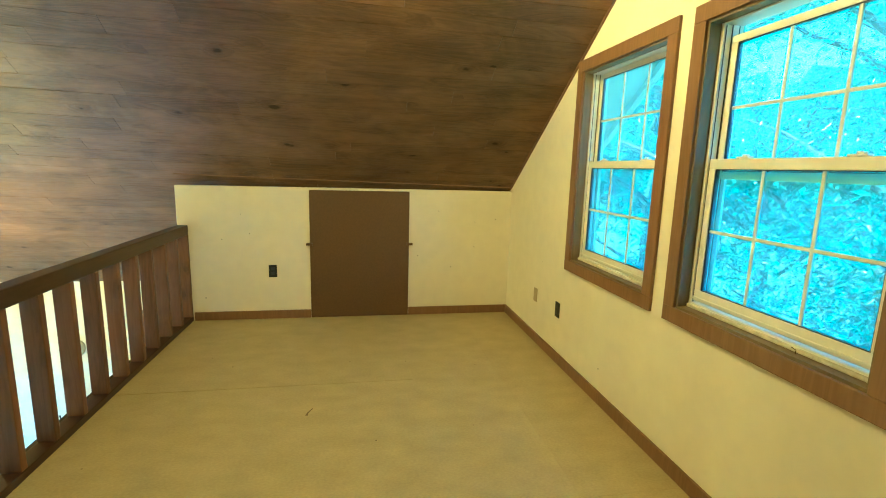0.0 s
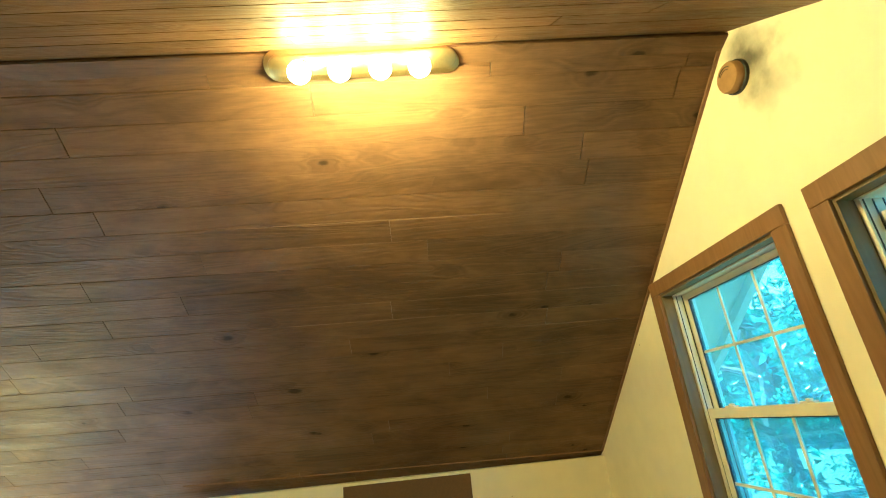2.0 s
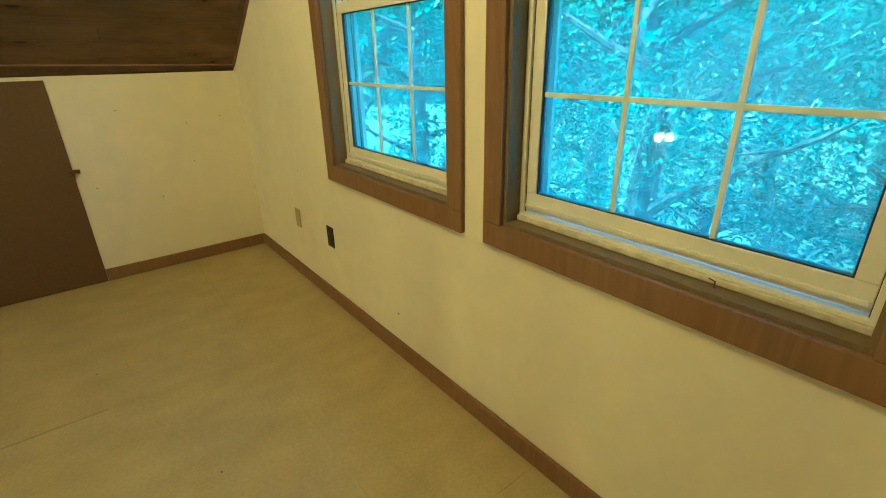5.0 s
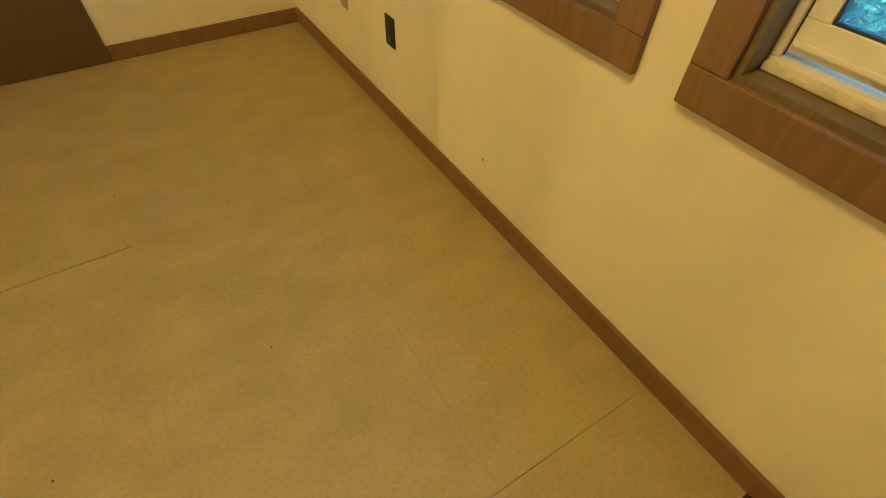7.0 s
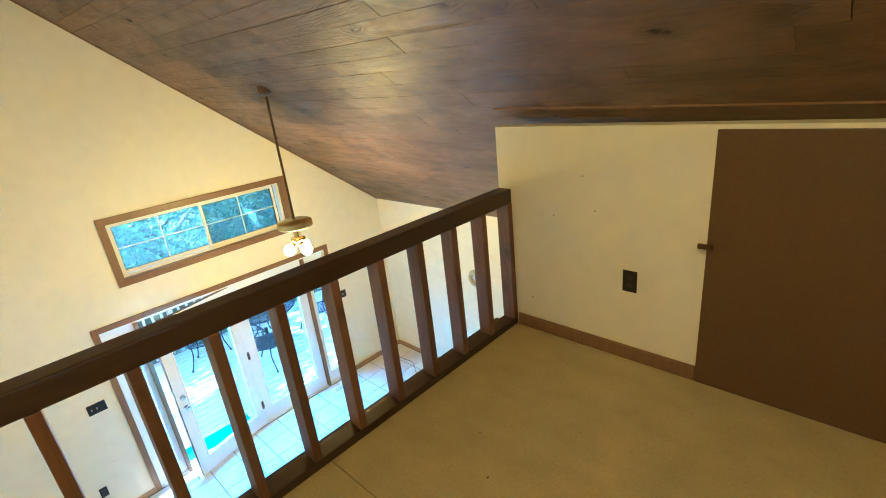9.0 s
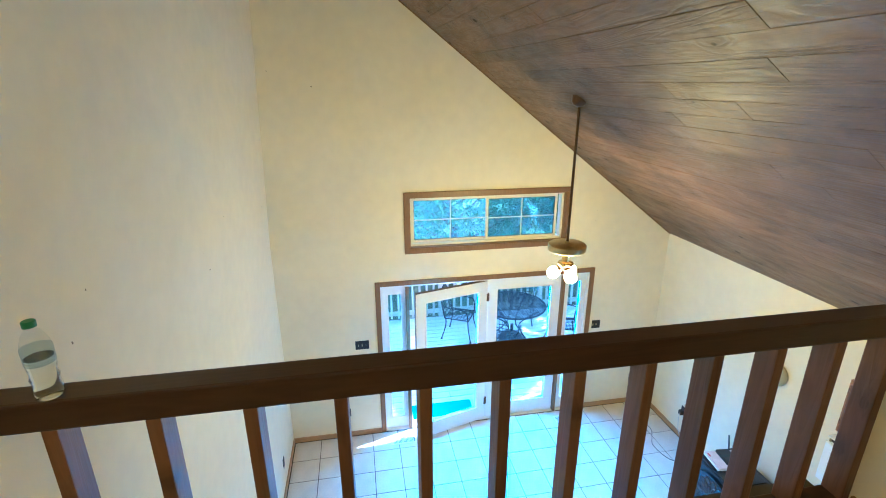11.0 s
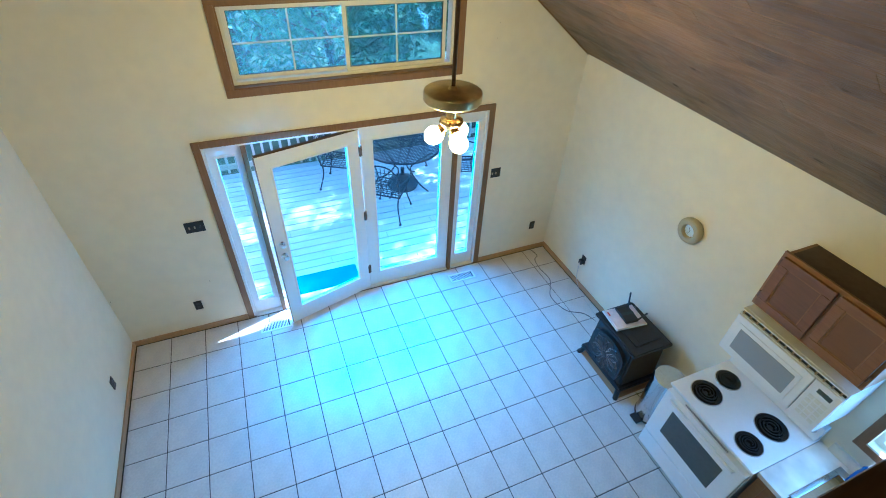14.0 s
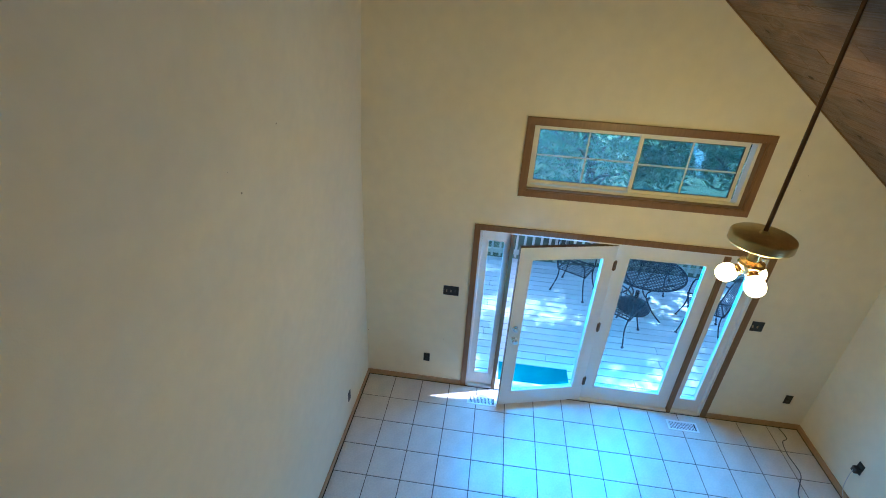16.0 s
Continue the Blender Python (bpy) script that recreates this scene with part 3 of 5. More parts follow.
def baseboard(rows, material, label):
    return structure(boxes("baseboard", rows, material, bevel=0.004), label, "baseboard")


BH = 0.078
baseboard([(-2.95, -1.927, -0.016, 0.0, 0.0, BH)], M_TRIM, "brown stained baseboard along the kneewall")
baseboard([(-1.005, -0.016, -0.016, 0.0, 0.0, BH)], M_TRIM, "brown stained baseboard along the kneewall")
baseboard([(-0.016, 0.0, -5.35, 0.0, 0.0, BH)], M_TRIM, "brown stained baseboard under the loft windows")
BG = 0.066
baseboard([(XW, -3.05, YN - 0.014, YN, G, G + BG)], M_OAK, "light oak baseboard behind the stove")
baseboard([(XW, -0.0, YS, YS + 0.014, G, G + BG)], M_OAK, "light oak baseboard along the plain wall")
baseboard([(XW, XW + 0.014, YS + 0.014, DOOR[0], G, G + BG)], M_OAK, "light oak baseboard beside the double doors")
baseboard([(XW, XW + 0.014, DOOR[1], YN - 0.014, G, G + BG)], M_OAK, "light oak baseboard beside the double doors")
# thin dark mouldings where the ceiling meets the gable walls
for nm, xx, yn, xr in (("east", (-0.014, 0.0), 0.0, 0.0), ("west", (XW, XW + 0.012), YN, XW)):
    bm = bmesh.new()
    r = ridge(xr)
    prism(bm, [(yn, roof(yn, xr)), (r, roof(r, xr)), (r, roof(r, xr) - 0.012), (yn, roof(yn, xr) - 0.012)], "x", *xx)
    structure(part("trim_" + nm, bm, M_TRIM), "thin dark moulding under the sloping ceiling", "trim")
bm = bmesh.new()
prism(bm, [(XK, roof(0, XK) + 0.004), (-0.014, roof(0) + 0.004), (-0.014, roof(0) - 0.006), (XK, roof(0, XK) - 0.006)], "y", -0.006, 0.0)
structure(part("trim_kneewall", bm, M_TRIM), "thin dark moulding on top of the kneewall", "trim")

# narrow board that covers the joint of the two slopes at the ridge
bm = bmesh.new()
rows = []
for i in range(15):
    xx = XW + 0.001 + (-0.002 - XW) * i / 14
    r = ridge(xx)
    za, zb = roof(r - 0.012, xx) - 0.016, roof(r + 0.05, xx) - 0.003
    rows.append([bm.verts.new((xx, r + dy, z)) for dy, z in ((-0.012, za), (0.05, zb - 0.010), (0.05, zb), (-0.012, za + 0.012))])
for r0, r1 in zip(rows, rows[1:]):
    for i in range(4):
        bm.faces.new((r0[i], r0[(i + 1) % 4], r1[(i + 1) % 4], r1[i]))
bm.faces.new(rows[0]), bm.faces.new(rows[-1][::-1])
structure(part("trim_ridge", bm, M_CEIL), "narrow brown stained pine board along the ridge", "trim")

# access panel in the kneewall
ap = thing("access_panel", pose(-1.466, 0.0, 0.0), "brown hardboard access panel set in the kneewall", "access door")
boxes("panel", [(-0.458, 0.458, -0.02, -0.001, 0.003, 1.205)], M_PANEL, ap, bevel=0.003)
for s in (-1, 1):
    k = boxes("turn_button", [(s * 0.462 - 0.03, s * 0.462 + 0.03, -0.036, -0.021, 0.695, 0.718)], M_BRONZE, ap, "dark wooden turn button", bevel=0.004)


# ---------------------------------------------------------------- railing
rail = thing("loft_railing", pose(-3.005, -1.44, 0.0), "dark stained wooden railing along the edge of the loft", "railing")
RX0, RX1 = -0.045, 0.045
boxes("top_rail", [(RX0, RX1, -1.43, 1.435, 0.79, 0.877)], M_RAIL, rail, bevel=0.008)
boxes("bottom_rail", [(RX0, RX1, -1.43, 1.435, 0.0, 0.042)], M_RAIL, rail, bevel=0.005)
bm = bmesh.new()
box(bm, RX0 + 0.002, RX1 - 0.002, -0.019, 0.019, 0.042, 0.79, 0.004)
post = part("baluster", bm, M_POST, rail)
y0 = 1.44 - 0.002 - 0.019
post.location = (0, y0, 0)
for k in range(1, 12):
    p = post.copy()
    scene.collection.objects.link(p)
    p.location = (0, y0 - 0.2435 * k, 0)


# ---------------------------------------------------------------- ground floor tiles
T, U = 0.3313, 0.3268          # tile pitch along x and y
TX, TY = -6.62, -2.5335          # a tile corner
ground = boxes("floor_ground", [(XW_OUT, 0.0, -5.35, YN, G - 0.15, G - 0.004)], M_GROUT)
structure(ground, "beige ceramic tile floor with dark grout lines", "floor")
bm = bmesh.new()
h, g = T / 2 - 0.0038, U / 2 - 0.0038
b0 = [(-h, -g), (h, -g), (h, g), (-h, g)]
vs0 = [bm.verts.new((x, y, -0.006)) for x, y in b0]
vs1 = [bm.verts.new((x, y, -0.0015)) for x, y in b0]
vs2 = [bm.verts.new((x * 0.988, y * 0.988, 0)) for x, y in b0]
bm.faces.new(vs2)
for i in range(4):
    j = (i + 1) % 4
    bm.faces.new((vs0[i], vs0[j], vs1[j], vs1[i]))
    bm.faces.new((vs1[i], vs1[j], vs2[j], vs2[i]))
tile = part("tile", bm, M_TILE, ground)
first = True
rest = bmesh.new()
for i in range(-2, 21):
    for j in range(-2, 15):
        cx, cy = TX + (i + 0.5) * T, TY + (j + 0.5) * U
        x0, x1, y0, y1 = max(cx - T / 2, XW + 0.002), min(cx + T / 2, 0), max(cy - U / 2, YS), min(cy + U / 2, YN)
        if x1 - x0 < 0.02 or y1 - y0 < 0.02:
            continue
        whole = x1 - x0 > T - 0.01 and y1 - y0 > U - 0.01
        if whole and cx < -3.0:
            if first:
                first, o = False, tile
            else:
                o = tile.copy()
                scene.collection.objects.link(o)
            o.location = (cx, cy, G)
        else:
            box(rest, x0 + 0.0035, x1 - 0.0035, y0 + 0.0035, y1 - 0.0035, G - 0.006, G)
tagged(part("cut_tiles", rest, M_TILE, ground), kind="stuff")

# ---------------------------------------------------------------- loft windows
def frame_bars(y0, y1, z0, z1, w, x0, x1, bottom=None, top=None):
    """Four bars round an opening, butted end to end: (x0, x1, y0, y1, z0, z1) each."""
    b, t = bottom or w, top or w
    return [(x0, x1, y0, y1, z0, z0 + b), (x0, x1, y0, y1, z1 - t, z1), (x0, x1, y0, y0 + w, z0 + b, z1 - t), (x0, x1, y1 - w, y1, z0 + b, z1 - t)]


def sash(name, parent, y0, y1, z0, z1, x, cols, rows, w=0.034, bottom=None, top=None, thick=0.026, glazing=M_DUSTY):
    s = boxes(name, frame_bars(y0, y1, z0, z1, w, x, x + thick, bottom, top), M_VINYL, parent, bevel=0.003)
    b, t = bottom or w, top or w
    ya, yb, za, zb = y0 + w, y1 - w, z0 + b, z1 - t
    boxes("gasket", frame_bars(ya, yb, za, zb, 0.0035, x + 0.004, x + thick - 0.003), M_BLACK, s, "black glazing gasket")
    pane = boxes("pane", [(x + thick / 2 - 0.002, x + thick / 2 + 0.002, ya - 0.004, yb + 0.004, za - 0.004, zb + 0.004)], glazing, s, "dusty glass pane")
    pane.visible_shadow = False
    for c in range(1, cols):
        yy = ya + (yb - ya) * c / cols
        boxes("muntin", [(x + 0.008, x + thick - 0.008, yy - 0.0065, yy + 0.0065, za, zb)], M_MUNTIN, s, bevel=0.0015)
    for r in range(1, rows):
        zz = za + (zb - za) * r / rows
        boxes("muntin", [(x + 0.0085, x + thick - 0.0085, ya, yb, zz - 0.0065, zz + 0.0065)], M_MUNTIN, s, bevel=0.0015)
    return s


def hung_window(name, y0, y1, z0, z1, drop, lift):
    w = structure(new(name), "double-hung window with almond vinyl sashes and brown stained casing", "window")
    for r in ((-0.018, 0.0, y0, y1, z0, z0 + CAS), (-0.018, 0.0, y0, y1, z1 - CAS, z1),
              (-0.018, 0.0, y0, y0 + CAS, z0 + CAS, z1 - CAS), (-0.018, 0.0, y1 - CAS, y1, z0 + CAS, z1 - CAS)):
        boxes("casing", [r], M_TRIM, w, bevel=0.004)
    a, b, c, d = y0 + CAS, y1 - CAS, z0 + CAS, z1 - CAS
    boxes("jamb", frame_bars(a, b, c, d, 0.012, -0.004, 0.052), M_JAMB, w, "dull brown stained window jamb")
    fa, fb, fc, fd = a + 0.012, b - 0.012, c + 0.012, d - 0.012
    boxes("window_frame", [(0.050, 0.159, fa, fb, fc, fc + 0.024), (0.050, 0.159, fa, fb, fd - 0.006, fd), (0.052, 0.159, fa, fa + 0.016, fc + 0.024, fd - 0.006), (0.052, 0.159, fb - 0.016, fb, fc + 0.024, fd - 0.006)], M_VINYL, w, bevel=0.002)
    ya, yb, za, zb = fa + 0.018, fb - 0.018, fc + 0.026, fd - 0.008
    for yy in (fa + 0.016, fb - 0.018):
        boxes("sash_track", [(0.060, 0.064, yy, yy + 0.002, za, zb), (0.090, 0.094, yy, yy + 0.002, za, zb), (0.124, 0.128, yy, yy + 0.002, za, zb)], M_SLOT, w, "dark sash track")
    mid = 1.482
    sash("upper_sash", w, ya, yb, mid - 0.02 - drop, zb - drop, 0.095, 3, 2, 0.034, 0.034, 0.030)
    sash("lower_sash", w, ya, yb, za + lift, mid + 0.022, 0.060, 3, 2, 0.036, 0.054, 0.044)
    # stepped lift rail along the foot of the lower sash, and the sill of the frame
    boxes("lift_rail", [(0.052, 0.0595, ya + 0.004, yb - 0.004, za + lift + 0.012, za + lift + 0.022)], M_VINYL, w, "almond lift rail", bevel=0.002)
    boxes("frame_sill", [(0.040, 0.0515, fa + 0.001, fb - 0.001, fc + 0.0005, fc + 0.017)], M_SILLW, w, "worn pale sill strip", bevel=0.004)
    outer = [boxes("screen", [(0.1355, 0.137, ya, yb, za, mid)], M_SCREEN_FINE, w, "thin insect screen outside the lower sash")]
    if drop:
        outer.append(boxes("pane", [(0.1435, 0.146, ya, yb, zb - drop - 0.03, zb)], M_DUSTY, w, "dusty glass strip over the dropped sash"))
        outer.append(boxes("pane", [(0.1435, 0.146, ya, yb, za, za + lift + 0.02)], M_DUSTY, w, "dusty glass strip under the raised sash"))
    boxes("screen_rail", [(0.130, 0.142, ya, ya + 0.018, za, mid), (0.130, 0.142, yb - 0.018, yb, za, mid)], M_WHITE, w, "white screen frame")
    for o in outer:
        o.visible_shadow = False
    for f in (0.22, 0.78):
        yy = ya + (yb - ya) * f
        boxes("sash_lock", [(0.058, 0.084, yy - 0.032, yy + 0.032, mid + 0.0225, mid + 0.030)], M_VINYL, w, "almond sash lock", bevel=0.003)
        boxes("lock_lever", [(0.062, 0.078, yy - 0.018, yy + 0.006, mid + 0.0305, mid + 0.038)], M_VINYL, w, "almond lock lever", bevel=0.003)
    return w


hung_window("window_1", *WINDOWS[0], 0.0, 0.0)
hung_window("window_2", *WINDOWS[1], 0.045, 0.007)
# bent nail on the sill of the second window
bm = bmesh.new()
tube(bm, [(0.025, -3.10, 0.8225), (0.025, -3.10, 0.838), (0.015, -3.09, 0.846)], 0.0016, 6)
tagged(part("nail", bm, M_BRONZE), "small bent nail standing in the window sill", "nail")

# ---------------------------------------------------------------- transom slider in the west gable
sl = structure(new("window_3"), "wide sliding transom window with almond frame and brown casing", "window")
a, b, c, d = SLIDER
for r in ((XW, XW + 0.016, a, b, c, c + CW), (XW, XW + 0.016, a, b, d - CW, d), (XW, XW + 0.016, a, a + CW, c + CW, d - CW), (XW, XW + 0.016, b - CW, b, c + CW, d - CW)):
    boxes("casing", [r], M_TRIM, sl, bevel=0.003)
a, b, c, d = a + CW, b - CW, c + CW, d - CW
boxes("jamb", frame_bars(a, b, c, d, 0.012, XW - 0.07, XW + 0.004), M_TRIM, sl)
boxes("window_frame", frame_bars(a + 0.012, b - 0.012, c + 0.012, d - 0.012, 0.026, XW - 0.155, XW - 0.06), M_VINYL, sl, bevel=0.002)
ym = (a + b) / 2
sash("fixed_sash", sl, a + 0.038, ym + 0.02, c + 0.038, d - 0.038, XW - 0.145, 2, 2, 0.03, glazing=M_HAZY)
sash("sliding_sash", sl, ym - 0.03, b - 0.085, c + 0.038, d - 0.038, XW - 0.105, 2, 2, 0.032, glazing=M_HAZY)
sc = boxes("screen", [(XW - 0.152, XW - 0.150, ym + 0.022, b - 0.04, c + 0.04, d - 0.04)], M_SCREEN, sl, "dark insect screen outside the sliding sash")
sc.visible_shadow = False
boxes("latch", [(XW - 0.078, XW - 0.062, ym - 0.024, ym - 0.004, 0.16, 0.22)], M_VINYL, sl, bevel=0.003)

# ---------------------------------------------------------------- double doors with sidelights
A, B, D1 = DOOR[0], DOOR[1], DOOR[3]
dr = structure(new("door_1"), "white glazed double doors with sidelights, one door ajar into the room", "door")
for r in ((XW, XW + 0.016, A, A + CW, G, D1), (XW, XW + 0.016, B - CW, B, G, D1), (XW, XW + 0.016, A + CW, B - CW, D1 - CW, D1)):
    boxes("casing", [r], M_TRIM, dr, bevel=0.003)
a, b, top = A + CW, B - CW, D1 - CW
boxes("door_frame", [(XW - 0.13, XW, a, a + 0.022, G, top), (XW - 0.13, XW, b - 0.022, b, G, top), (XW - 0.13, XW, a + 0.022, b - 0.022, top - 0.022, top)], M_WHITE, dr)
for yy in (-1.372, 0.645):
    boxes("mullion", [(XW - 0.13, XW + 0.012, yy - 0.021, yy + 0.021, G, top - 0.022)], M_TRIM, dr, "brown stained mullion", bevel=0.003)
boxes("threshold", [(XW - 0.15, XW + 0.01, a + 0.022, b - 0.022, G - 0.003, G + 0.014)], M_WHITE, dr, "pale threshold", bevel=0.003)


def leaf(name, parent, width, height, stile, rail_b, rail_t, thick, at, label=""):
    """A glazed leaf in its own plane: y along the width from 0, z up, x the thickness."""
    o = boxes(name, frame_bars(0.0, width, 0.0, height, stile, -thick / 2, thick / 2, rail_b, rail_t), M_WHITE, parent, label, bevel=0.002, at=at)
    ya, yb, za, zb = stile, width - stile, rail_b, height - rail_t
    boxes("glazing_bead", frame_bars(ya - 0.002, yb + 0.002, za - 0.002, zb + 0.002, 0.016, -thick / 2 - 0.006, thick / 2 + 0.006), M_WHITE, o, bevel=0.003)
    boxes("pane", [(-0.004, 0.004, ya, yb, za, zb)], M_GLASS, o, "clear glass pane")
    return o


H = top - 0.026 - (G + 0.018)
HY = -0.362
leaf("sidelight", dr, 0.292, H, 0.055, 0.16, 0.09, 0.045, pose(XW - 0.06, a + 0.024, G + 0.018), "white narrow sidelight")
leaf("sidelight", dr, 0.304, H, 0.055, 0.16, 0.09, 0.045, pose(XW - 0.06, 0.668, G + 0.018), "white narrow sidelight")
leaf("fixed_door", dr, 0.975, H, 0.115, 0.19, 0.12, 0.045, pose(XW - 0.045, HY + 0.006, G + 0.018), "white glazed door, shut")
swing = pose(XW - 0.022, HY - 0.004, G + 0.018, 0, 0, 15.2) @ pose(0, -0.975, 0)
opened = leaf("open_door", dr, 0.972, H, 0.115, 0.19, 0.12, 0.045, swing, "white glazed door, ajar")
boxes("weatherstrip", [(-0.02, 0.02, 0.0, 0.972, H + 0.0005, H + 0.006), (-0.018, 0.018, -0.004, -0.0005, 0, H)], M_BRONZE, opened, "brown weatherstrip")
for hz, r0 in ((0.95, 0.027), (1.09, 0.024)):
    bm = bmesh.new()
    lathe(bm, [(0.031, 0), (0.031, 0.006), (0.012, 0.012), (0.012, 0.03), (r0, 0.038), (r0, 0.06 if hz < 1 else 0.045), (0.012, 0.066 if hz < 1 else 0.05)], pose(0.0225, 0.062, hz, 0, 90, 0), 20)
    part("knob" if hz < 1 else "deadbolt", bm, M_CHROME, opened, "polished metal", True)
for hz in (0.25, 1.02, 1.78):
    bm = bmesh.new()
    lathe(bm, [(0.008, 0), (0.008, 0.1)], pose(XW + 0.012, HY, G + hz), 10)
    box(bm, XW - 0.02, XW + 0.004, HY - 0.02, HY + 0.02, G + hz, G + hz + 0.1)
    part("hinge", bm, M_BRONZE, dr, "dark metal hinge")

# ---------------------------------------------------------------- window over the kitchen sink
kw = structure(new("window_4"), "small kitchen window with brown casing over the sink", "window")
a, b, c, d = KWIN
for r in ((a, b, YN - 0.016, YN, c, c + CW), (a, b, YN - 0.016, YN, d - CW, d), (a, a + CW, YN - 0.016, YN, c + CW, d - CW), (b - CW, b, YN - 0.016, YN, c + CW, d - CW)):
    boxes("casing", [r], M_TRIM, kw, bevel=0.003)
boxes("window_frame", [(k0, k1, YN + 0.06, YN + 0.13, k2, k2 + 0.04), (k0, k1, YN + 0.06, YN + 0.13, k3 - 0.04, k3), (k0, k0 + 0.04, YN + 0.06, YN + 0.13, k2 + 0.04, k3 - 0.04),
                       (k1 - 0.04, k1, YN + 0.06, YN + 0.13, k2 + 0.04, k3 - 0.04), ((k0 + k1) / 2 - 0.02, (k0 + k1) / 2 + 0.02, YN + 0.065, YN + 0.125, k2 + 0.04, k3 - 0.04)], M_VINYL, kw, bevel=0.003)
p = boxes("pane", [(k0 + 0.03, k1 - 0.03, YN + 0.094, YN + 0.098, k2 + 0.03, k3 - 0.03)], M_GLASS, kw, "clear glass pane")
p.visible_shadow = False

# ---------------------------------------------------------------- fixtures on walls
def plate(name, at, w, h, material, label, kind, slots=()):
    """A wall plate in its local x-z plane, its face to -y."""
    t = thing(name, at, label, kind)
    boxes("cover", [(-w / 2, w / 2, -0.006, -0.0003, -h / 2, h / 2)], material, t, bevel=0.002)
    for sx, sz, sw, sh, sd, nm, mt in slots:
        boxes(nm, [(sx - sw / 2, sx + sw / 2, -0.0065 - sd, -0.0055, sz - sh / 2, sz + sh / 2)], mt, t, bevel=0.0015)
    return t


TWO = [(0, 0.022, 0.03, 0.028, 0.002, "receptacle", M_SLOT), (0, -0.022, 0.03, 0.028, 0.002, "receptacle", M_SLOT)]
ON_N, ON_E, ON_W, ON_S = 0, -90, 90, 180      # turns that face a plate away from each wall
OUT = "black plastic electrical outlet plate on a cream wall"
plate("outlet", pose(-2.26, 0.0, 0.453), 0.072, 0.116, M_BLACK, OUT, "outlet", TWO)
plate("outlet", pose(0.0, -1.222, 0.40, 0, 0, ON_E), 0.072, 0.116, M_BLACK, OUT, "outlet", TWO)
plate("blank_plate", pose(0.0, -0.776, 0.395, 0, 0, ON_E), 0.07, 0.114, M_BEIGE, "beige blank cover plate on a cream wall", "wall plate")
plate("outlet", pose(XW, -2.176, -2.275, 0, 0, ON_W), 0.072, 0.116, M_BLACK, OUT, "outlet", TWO)
plate("outlet", pose(XW, 1.80, -2.225, 0, 0, ON_W), 0.072, 0.116, M_BLACK, OUT, "outlet", TWO)
plate("outlet", pose(-6.244, YS, -2.286, 0, 0, ON_S), 0.072, 0.116, M_BLACK, OUT, "outlet", TWO)
plate("outlet", pose(-6.18, YN, -2.246), 0.072, 0.116, M_BLACK, "black outlet plate with a plugged-in adapter", "outlet", TWO + [(0.0, -0.02, 0.05, 0.055, 0.045, "power_adapter", M_BLACK)])
TOG = [(x, 0, 0.011, 0.024, 0.010, "toggle", M_BEIGE) for x in (-0.046, 0.0)] + [(0.046, 0, 0.011, 0.024, 0.004, "toggle", M_SLOT)]
plate("switch_plate", pose(XW, -1.945, -1.315, 0, 0, ON_W), 0.165, 0.116, M_BLACK, "black triple light switch plate beside the doors", "light switch", TOG)
plate("switch_plate", pose(XW, 1.158, -1.324, 0, 0, ON_W), 0.118, 0.116, M_BLACK, "black double light switch plate beside the doors", "light switch", TOG[:2])
plate("switch_plate", pose(-3.33, YS, 1.30, 0, 0, ON_S), 0.118, 0.116, M_STEEL, "shiny metal double switch plate with black toggles", "light switch",
      [(x, 0, 0.013, 0.026, 0.012, "toggle", M_BLACK) for x in (-0.023, 0.023)])


def register(name, at, w, l, material, label):
    """A floor register, its length along local y."""
    t = thing(name, at, label, "floor vent")
    boxes("rim", [(-w / 2, w / 2, -l / 2, -l / 2 + 0.022, 0, 0.006), (-w / 2, w / 2, l / 2 - 0.022, l / 2, 0, 0.006),
                  (-w / 2, -w / 2 + 0.022, -l / 2 + 0.022, l / 2 - 0.022, 0, 0.006), (w / 2 - 0.022, w / 2, -l / 2 + 0.022, l / 2 - 0.022, 0, 0.006)], material, t, bevel=0.002)
    boxes("backing", [(-w / 2 + 0.02, w / 2 - 0.02, -l / 2 + 0.02, l / 2 - 0.02, 0.0002, 0.0012)], M_BLACK, t)
    n = int((l - 0.05) / 0.016)
    bar = boxes("slat", [(-w / 2 + 0.02, w / 2 - 0.02, -0.004, 0.004, 0.0015, 0.005)], material, t)
    bar.location.y = -l / 2 + 0.03
    for k in range(1, n):
        o = bar.copy()
        scene.collection.objects.link(o)
        o.location.y = -l / 2 + 0.03 + 0.016 * k
    return t


register("floor_register", pose(-6.755, -1.49, G + 0.0005), 0.14, 0.33, M_WHITE, "white metal floor register in the tiles by the door")
register("floor_register", pose(-6.775, 0.75, G + 0.0005), 0.14, 0.33, M_WHITE, "white metal floor register in the tiles by the door")
register("floor_register", pose(-0.088, -3.165, 0.0005), 0.142, 0.32, M_BRONZE, "brown metal floor register in the loft floor")

